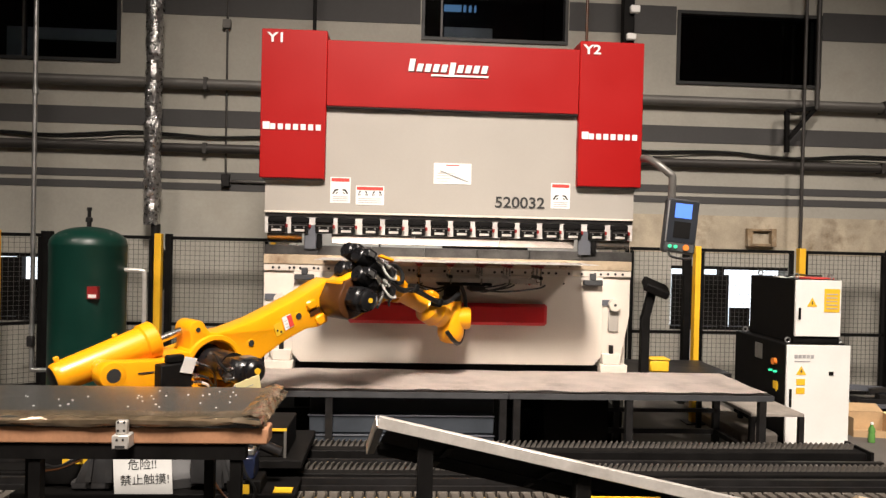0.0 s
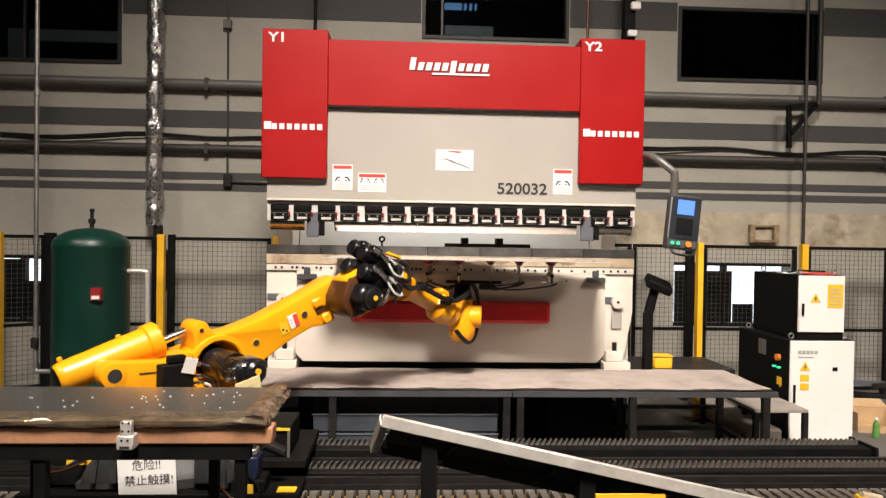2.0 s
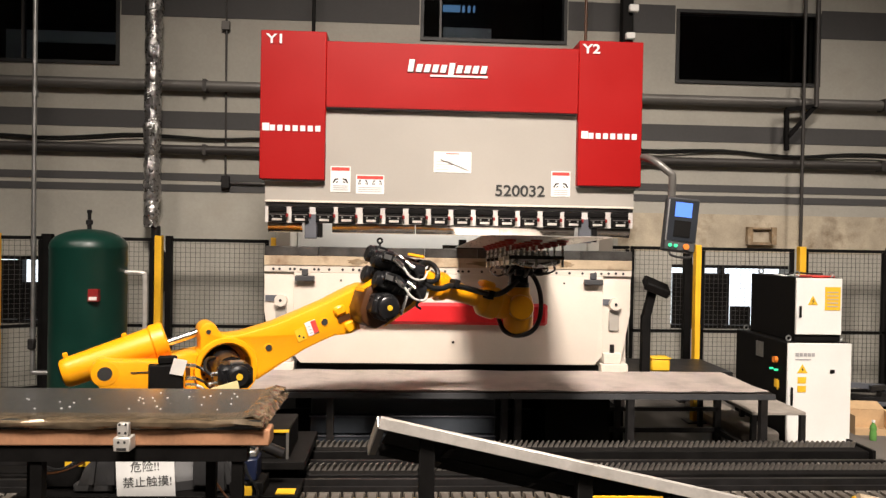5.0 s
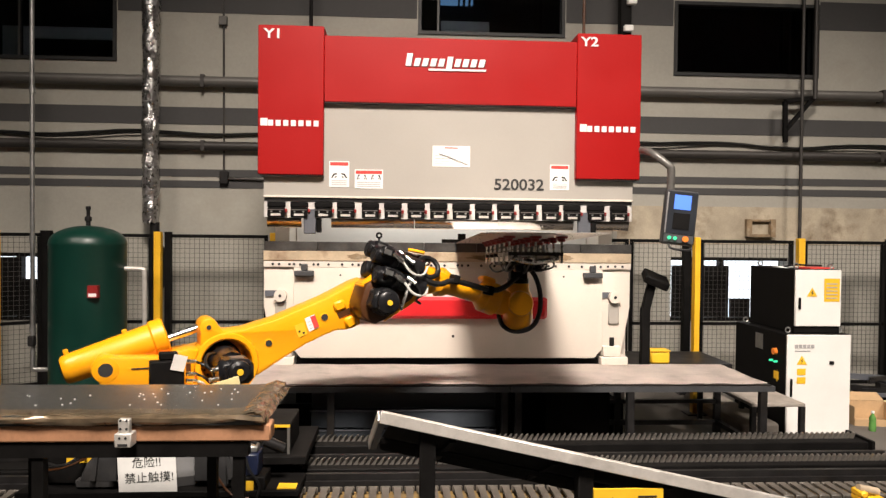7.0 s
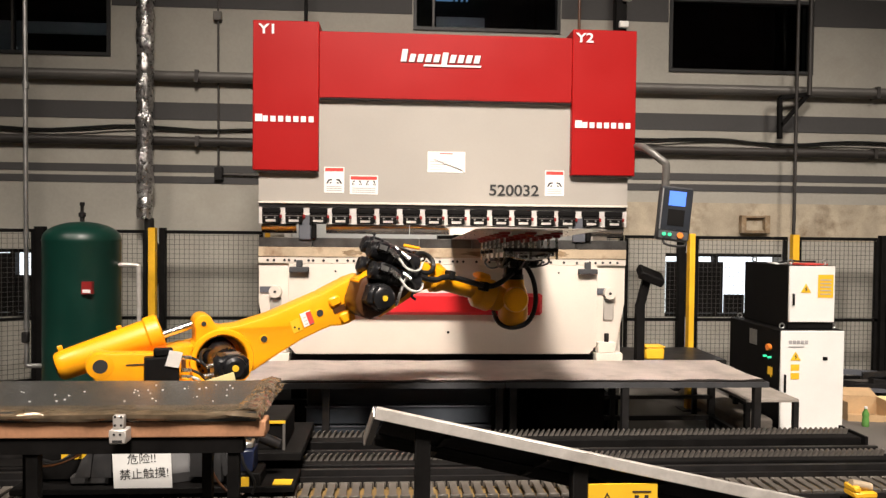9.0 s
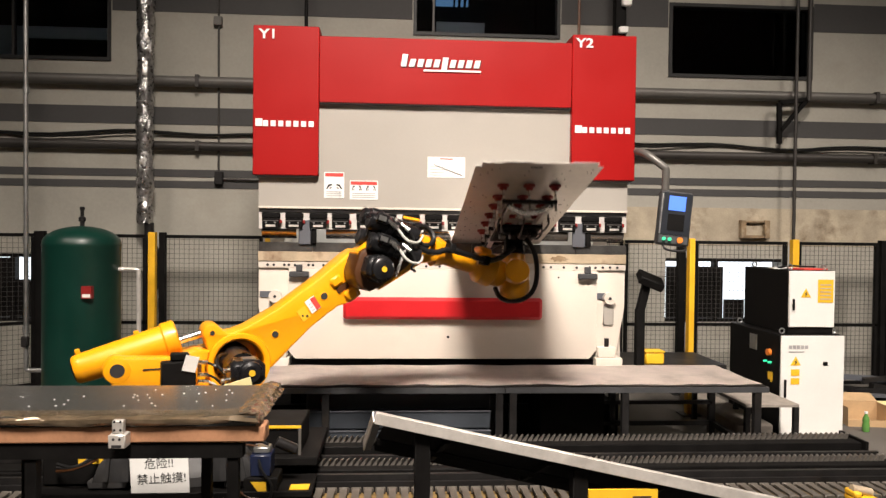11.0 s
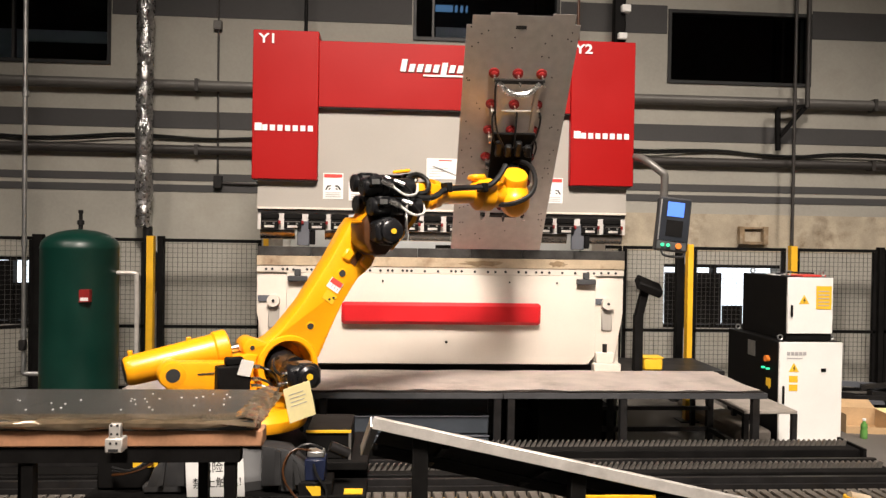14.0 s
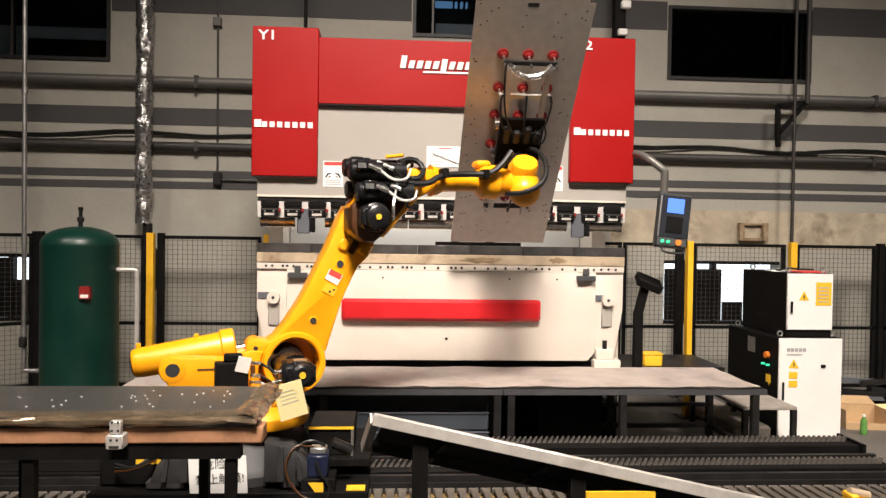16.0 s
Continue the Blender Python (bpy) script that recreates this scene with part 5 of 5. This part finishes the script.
lathe(bm, (0.40, 0, H3), (1, 0, 0), [(0, 0.100), (0.05, 0.085), (0.08, 0.066), (0.30, 0.060), (0.32, 0.085), (0.345, 0.108), (0.44, 0.112), (0.46, 0.094), (0.53, 0.088), (0.55, 0.06), (0.62, 0.055)], 30)
box(bm, 0.70, 0.80, -0.05, 0.06, H3 + 0.09, H3 + 0.135, 0.015)
fore = part("upper_arm", bm, M_YELLOW, robot, "yellow upper arm with wrist tube")
# yellow housing whose self-shadow is put into a brown colour
bm = bmesh.new()
prism(bm, [(-0.125, 0.07), (-0.128, -0.06), (-0.10, -0.115), (-0.045, -0.148), (0.015, -0.148), (0.07, -0.105), (0.20, 0.06), (0.24, 0.14), (0.05, 0.16), (-0.06, 0.15)], -0.115, 0.116, 0.022)
part("elbow_housing", bm, M_BROWN, fore, "elbow gear housing coloured brown for its shaded yellow")
bm = bmesh.new()
lathe(bm, (0.0, -0.165, 0), (0, -1, 0), [(-0.055, 0.088), (0.02, 0.088), (0.05, 0.084), (0.055, 0.072), (0.095, 0.069), (0.105, 0.055)], 24)
box(bm, -0.095, -0.01, -0.235, -0.11, -0.065, 0.065, 0.02)
em = part("elbow_motor", bm, M_MOTOR, fore, "black elbow motor")
part("motor_cap", cyl(bmesh.new(), (0, -0.277, 0), (0, -0.268, 0), 0.017, n=12), M_SIGNY, fore)
for k, (y, z, x0) in enumerate(((-0.13, 0.27, -0.145), (-0.15, 0.150, -0.105), (0.0, 0.30, -0.15), (0.02, 0.17, -0.13))):
    bm = bmesh.new()
    lathe(bm, (x0, y, z), (1, 0, 0), [(0, 0.045), (0.01, 0.056), (0.12, 0.056), (0.125, 0.064), (0.16, 0.064), (0.165, 0.056), (0.34, 0.056)], 18)
    box(bm, x0 + 0.03, x0 + 0.11, y - 0.085, y + 0.02, z + 0.0, z + 0.06, 0.008)
    part("wrist_motor", bm, M_MOTOR, fore, "black wrist drive motor")
    part("plug", cyl(bmesh.new(), (x0 + 0.10, y - 0.075, z + 0.03), (x0 + 0.17, y - 0.085, z + 0.0), 0.017, n=10), M_BRIGHT, fore)
    part("plug", cyl(bmesh.new(), (x0 + 0.20, y - 0.05, z + 0.035), (x0 + 0.25, y - 0.085, z + 0.01), 0.015, n=10), M_BRIGHT, fore)
    part("motor_plate", boxes((x0 + 0.036, x0 + 0.085, y - 0.088, y - 0.0855, z + 0.012, z + 0.042)), M_STEEL, fore)
    part("cable", tube(bmesh.new(), [(x0 + 0.25, y - 0.085, z + 0.01), (x0 + 0.30, y - 0.10, z - 0.04), (x0 + 0.27, y - 0.10, z - 0.09), (x0 + 0.33, y - 0.05, z - 0.10)], 0.008, 6, 2), M_RUBBER, fore)
    part("cable", tube(bmesh.new(), [(x0 + 0.17, y - 0.085, z), (x0 + 0.24, y - 0.11, z - 0.06), (x0 + 0.33, y - 0.10, z - 0.05), (x0 + 0.38, -0.13, z + 0.02)], 0.008, 6, 2), M_CABLE, fore)
part("cable", tube(bmesh.new(), [(0.14, -0.18, 0.20), (0.10, -0.24, 0.12), (0.085, -0.27, 0.05), (0.09, -0.25, -0.02)], 0.010, 6, 2), M_BRIGHT, fore)
part("hose_ring", tube(bmesh.new(), [(0.24 + 0.075 * math.cos(radians(a)), -0.13 + 0.03 * math.sin(radians(a)), 0.29 + 0.062 * math.sin(radians(a))) for a in range(0, 361, 30)], 0.017, 8, 0), M_RUBBER, fore)
part("top_bracket", bar(bmesh.new(), (0.10, -0.06, 0.365), (0.20, -0.10, 0.375), 0.05, 0.018, 0.004), M_YELLOW, fore)
part("hose_box", boxes((0.18, 0.28, -0.07, 0.04, 0.30, 0.36), bev=0.015), M_MOTOR, fore)
part("hose", tube(bmesh.new(), [(0.05, -0.16, 0.26), (0.20, -0.17, 0.20), (0.34, -0.16, 0.20), (0.42, -0.14, 0.26), (0.60, -0.12, 0.27), (0.74, -0.14, 0.27), (0.82, -0.14, 0.32), (0.90, -0.13, 0.42)], 0.019, 8, 3), M_RUBBER, fore, "black dress-pack hose")
for x in (0.45, 0.72):
    part("hose_clip", boxes((x - 0.02, x + 0.02, -0.165, -0.07, 0.24, 0.30), bev=0.006), M_BLACK, fore)

# wrist head, in the panel's directions, about the wrist centre
bm = bmesh.new()
lathe(bm, (0, 0, -0.165), (0, 0, 1), [(0, 0.05), (0.015, 0.08), (0.05, 0.099), (0.09, 0.105), (0.18, 0.105), (0.25, 0.098), (0.29, 0.08), (0.33, 0.08)], 30)
lathe(bm, (0.0, 0.10, 0.03), (0, 1, 0), [(-0.12, 0.088), (0.035, 0.088), (0.05, 0.080), (0.052, 0.05)], 26)
wrist = part("wrist_head", bm, M_YELLOW, robot, "yellow rounded wrist head")
part("wrist_flange", cyl(bmesh.new(), (0, 0, 0.166), (0, 0, 0.20), 0.075, n=24), M_DARK, wrist)
part("hose", tube(bmesh.new(), [(0.02, 0.02, 0.33), (-0.08, 0.09, 0.27), (-0.135, 0.13, 0.14), (-0.14, 0.12, -0.03), (-0.09, 0.10, -0.14), (0.02, 0.06, -0.175), (0.11, 0.02, -0.14), (0.13, -0.04, -0.06)], 0.017, 8, 3), M_RUBBER, wrist, "black hose looped round the wrist")

# suction gripper, in the panel's space
bm = bmesh.new()
box(bm, -0.06, 0.06, GRIP - 0.06, GRIP + 0.06, -0.30, -0.18, 0.012)
box(bm, -0.15, 0.15, GRIP - 0.12, GRIP + 0.30, -0.18, -0.156, 0.006)
grip = part("gripper", bm, M_BLACK, robot, "black aluminium gripper frame with red suction cups")
ROWS, COLS = (0.47, 0.71, 0.949, 1.185, 1.40, 1.642), (-0.162, 0.0, 0.162)
for x in (-0.12, 0.12):
    part("rail", boxes((x - 0.016, x + 0.016, 0.42, 1.63, -0.155, -0.123)), M_ALU, grip, "aluminium profile rail")
for y in ROWS:
    part("cross_rail", boxes((-0.17, 0.17, y - 0.014, y + 0.014, -0.122, -0.100)), M_ALU if 1.1 < y < 1.5 else M_DARK, grip)
cup_bm = bmesh.new()
lathe(cup_bm, (0, 0, 0), (0, 0, -1), [(0.0, 0.038), (0.012, 0.036), (0.016, 0.022), (0.028, 0.024), (0.034, 0.014)], 18)
stem_bm = cyl(bmesh.new(), (0, 0, -0.034), (0, 0, -0.165), 0.008, n=8)
cup0 = None
for y in ROWS:
    for x in COLS:
        if cup0 is None:
            cup0 = part("suction_cup", cup_bm, M_CUP, grip, at=pose(x, y, -0.003))
            stem0 = part("cup_stem", stem_bm, M_BRIGHT, grip, at=pose(x, y, -0.003))
        else:
            share("suction_cup", cup0, grip, pose(x, y, -0.003))
            share("cup_stem", stem0, grip, pose(x, y, -0.003))
for k in range(4):
    part("valve_block", boxes((-0.13 + 0.07 * k, -0.085 + 0.07 * k, GRIP + 0.13, GRIP + 0.22 + 0.03 * (k % 2), -0.225, -0.18), bev=0.008), M_RUBBER, grip)
for k, (x, y) in enumerate(((-0.155, 1.44), (0.155, 1.44), (-0.155, 1.205), (0.155, 1.68), (-0.155, 0.735), (0.155, 0.735), (0.0, 1.44), (0.0, 0.5))):
    part("air_line", tube(bmesh.new(), [(x * 0.4, GRIP + 0.2 if y > 1 else GRIP - 0.05, -0.2), (x * 0.9, (y + GRIP) / 2, -0.215 - 0.005 * k), (x * 1.1, y - 0.05, -0.19), (x, y, -0.165)], 0.007, 6, 2), M_RUBBER, grip)
bm = bmesh.new()
tube(bm, [(-0.14, 1.64, -0.13), (-0.08, 1.58, -0.15), (0.0, 1.565, -0.16), (0.08, 1.58, -0.15), (0.14, 1.64, -0.13)], 0.020, 8, 2)
part("vacuum_manifold", bm, M_BRIGHT, grip, "bright bent vacuum line")

# ---------------------------------------------------------------- the panel being bent
panel = thing("metal_sheet", "thin galvanised sheet panel with punched holes", "sheet metal panel")
bm = bmesh.new()
prism(bm, [(-0.37, 0.0), (0.37, 0.0), (0.37, 1.985), (0.335, 1.985), (0.335, 2.05), (0.22, 2.05), (0.22, 2.07), (0.05, 2.07), (0.05, 2.055), (-0.18, 2.055), (-0.18, 2.07), (-0.33, 2.07), (-0.33, 2.0), (-0.37, 2.0)], 0, 0.002)
bm.transform(Matrix(((1, 0, 0, 0), (0, 0, 1, 0), (0, 1, 0, 0), (0, 0, 0, 1))))
face = part("panel_face", bm, M_SHEET, panel)
flange = part("bent_flange", boxes((-0.37, 0.37, -0.065, -0.001, 0.0, 0.002)), M_SHEET, panel)
rnd = random.Random(31)
hb = cyl(bmesh.new(), (0, 0, -0.0012), (0, 0, 0.0035), 0.0055, n=10)
h0 = part("punched_hole", hb, M_INK, panel, at=pose(-0.3, 1.9, 0))
for k in range(70):
    x, y = rnd.uniform(-0.34, 0.34), rnd.uniform(0.08, 1.98)
    if k < 34:
        x = rnd.choice((-1, 1)) * rnd.uniform(0.28, 0.345)
    if abs(x) < 0.2 and 0.4 < y < 1.75:
        continue
    share("punched_hole", h0, panel, pose(x, y, 0))
part("punched_slot", boxes((-0.02, 0.05, 1.96, 1.985, -0.0013, 0.0035)), M_INK, panel)

# ---------------------------------------------------------------- what moves


def between(rows, t):
    """Eased values at t from rows of (t, values)."""
    if t <= rows[0][0]:
        return rows[0][1:]
    for a, b in zip(rows, rows[1:]):
        if t <= b[0]:
            u = (t - a[0]) / (b[0] - a[0])
            return [p + (q - p) * u for p, q in zip(a[1:], b[1:])]
    return rows[-1][1:]


# the gripped place of the panel: x, y, z, turn about the vertical, tilt
HOLD = [
    (0.0, -0.008, -0.35, 1.535, 90, 0), (1.7, -0.008, -0.35, 1.535, 90, 0), (1.9, 0.012, -0.388, 1.538, 88, 0), (2.1, 0.085, -0.475, 1.55, 78, 0),
    (2.3, 0.20, -0.685, 1.555, 60, 0), (2.5, 0.32, -0.87, 1.585, 40, 0), (2.7, 0.40, -1.045, 1.64, 20, 1), (2.9, 0.434, -1.142, 1.70, 6, 2.5), (3.1, 0.434, -1.152, 1.725, 1, 2.5),
    (3.5, 0.427, -1.095, 1.722, 0, 2.5), (4.0, 0.414, -0.985, 1.708, 0, 2.5), (4.8, 0.413, -0.96, 1.69, 0, 2.5), (6.2, 0.413, -0.955, 1.670, 0, 2.5), (10.5, 0.413, -0.955, 1.670, 0, 2.5)]
TILT = [(10.5, 2.5), (10.7, 5), (10.9, 10), (11.1, 17), (11.3, 25.5), (11.5, 34.5), (11.7, 41.8), (11.9, 45.6), (12.1, 47.0), (12.3, 47.4), (16.0, 47.4)]
LIFT = [(10.5, 0, 0, 0, 0), (11.4, 0, 0.045, 0, 0), (12.3, 0, -0.036, -0.005, 0), (15.2, 0, -0.036, -0.005, 0), (15.4, 0, -0.05, 0.004, 0.2), (15.6, 0, -0.12, 0.014, 0.8), (15.8, 0, -0.215, 0.022, 1.5), (16.0, 0, -0.315, 0.030, 2.3)]
SLIDE = [(0.0, -1.616), (1.9, -1.618), (2.3, -1.625), (2.6, -1.645), (2.9, -1.668), (3.3, -1.668), (3.6, -1.645), (4.0, -1.612), (10.5, -1.607), (10.9, -1.545), (11.1, -1.485), (11.3, -1.405), (11.5, -1.32), (11.7, -1.262), (11.9, -1.228), (12.2, -1.213), (15.3, -1.213), (16.0, -1.201)]
RAM = [(0.0, 0.0), (0.5, 0.037), (1.0, 0.084), (1.3, 0.096), (1.6, 0.098), (7.5, 0.096), (7.7, 0.07), (8.0, 0.033), (8.5, 0.026), (9.0, 0.016), (10.5, 0.012), (13.6, 0.012), (14.0, 0.040), (14.5, 0.080), (15.0, 0.110), (15.3, 0.113), (16.0, 0.113)]


def panel_pose(t):
    if t <= 10.5:
        x, y, z, turn, tilt = between(HOLD, t)
    else:
        tilt, turn = between(TILT, t)[0], 0
        x, y, z = 0.413, -GRIP * math.cos(radians(tilt)), 1.638 + GRIP * math.sin(radians(tilt))
        dx, dy, dz, turn = between(LIFT, t)
        x, y, z = x + dx, y + dy, z + dz
    return pose(x, y, z) @ pose(0, 0, 0, 0, 0, 180 + turn - 1.2 * min(1, tilt / 45)) @ pose(0, 0, 0, tilt, 0, 0) @ pose(0, -GRIP, 0), tilt


def motions():
    times = [i / 10 for i in range(161)]
    keys = {ob: [] for ob in (robot, column, bal, rod, arm, fore, wrist, grip, panel, flange, ram)}
    for t in times:
        P, tilt = panel_pose(t)
        xb = between(SLIDE, t)[0]
        B = pose(xb, YB, 0)
        W = B.inverted() @ (P @ Vector((0, GRIP, -REACH)))
        j1 = math.atan2(W.y, W.x)
        r, z = math.hypot(W.x, W.y) - A1, W.z - ZS
        D, LF, g = math.hypot(r, z), math.hypot(L3, H3), math.atan2(H3, L3)
        j2 = math.atan2(z, r) + math.acos(max(-1, min(1, (L2 * L2 + D * D - LF * LF) / (2 * L2 * D))))
        ex, ez = L2 * math.cos(j2), L2 * math.sin(j2)
        j3 = math.atan2(z - ez, r - ex) - g
        J1 = Matrix.Rotation(j1, 4, "Z")
        MA = J1 @ pose(A1, 0, ZS) @ Matrix.Rotation(-j2, 4, "Y")
        MF = J1 @ pose(A1 + ex, 0, ZS + ez) @ Matrix.Rotation(-j3, 4, "Y")
        c, s = math.cos(j2), math.sin(j2)
        lug = (A1 - 0.021 * c - 0.204 * s, ZS - 0.021 * s + 0.204 * c)
        px, pz = -0.459, 0.943
        dx, dz = lug[0] - px, lug[1] - pz
        ang = math.atan2(dz, dx) - math.asin(0.035 / math.hypot(dx, dz)) + radians(3)
        Q = B.inverted() @ P
        G = Q.to_3x3().to_4x4()
        G.translation = W
        keys[robot].append((t, B))
        keys[column].append((t, J1))
        keys[arm].append((t, MA))
        keys[fore].append((t, MF))
        keys[bal].append((t, J1 @ pose(px, 0.19, pz) @ Matrix.Rotation(-ang, 4, "Y")))
        keys[rod].append((t, J1 @ pose(lug[0], 0.24, lug[1]) @ Matrix.Rotation(-ang, 4, "Y")))
        keys[wrist].append((t, G))
        keys[grip].append((t, Q))
        keys[panel].append((t, P))
        keys[flange].append((t, pose(0, 0, 0, -max(0.0, (tilt - 2.5) * 2.05), 0, 0)))
        keys[ram].append((t, pose(0, 0, between(RAM, t)[0])))
    for ob, rows in keys.items():
        walk(ob, rows)


motions()
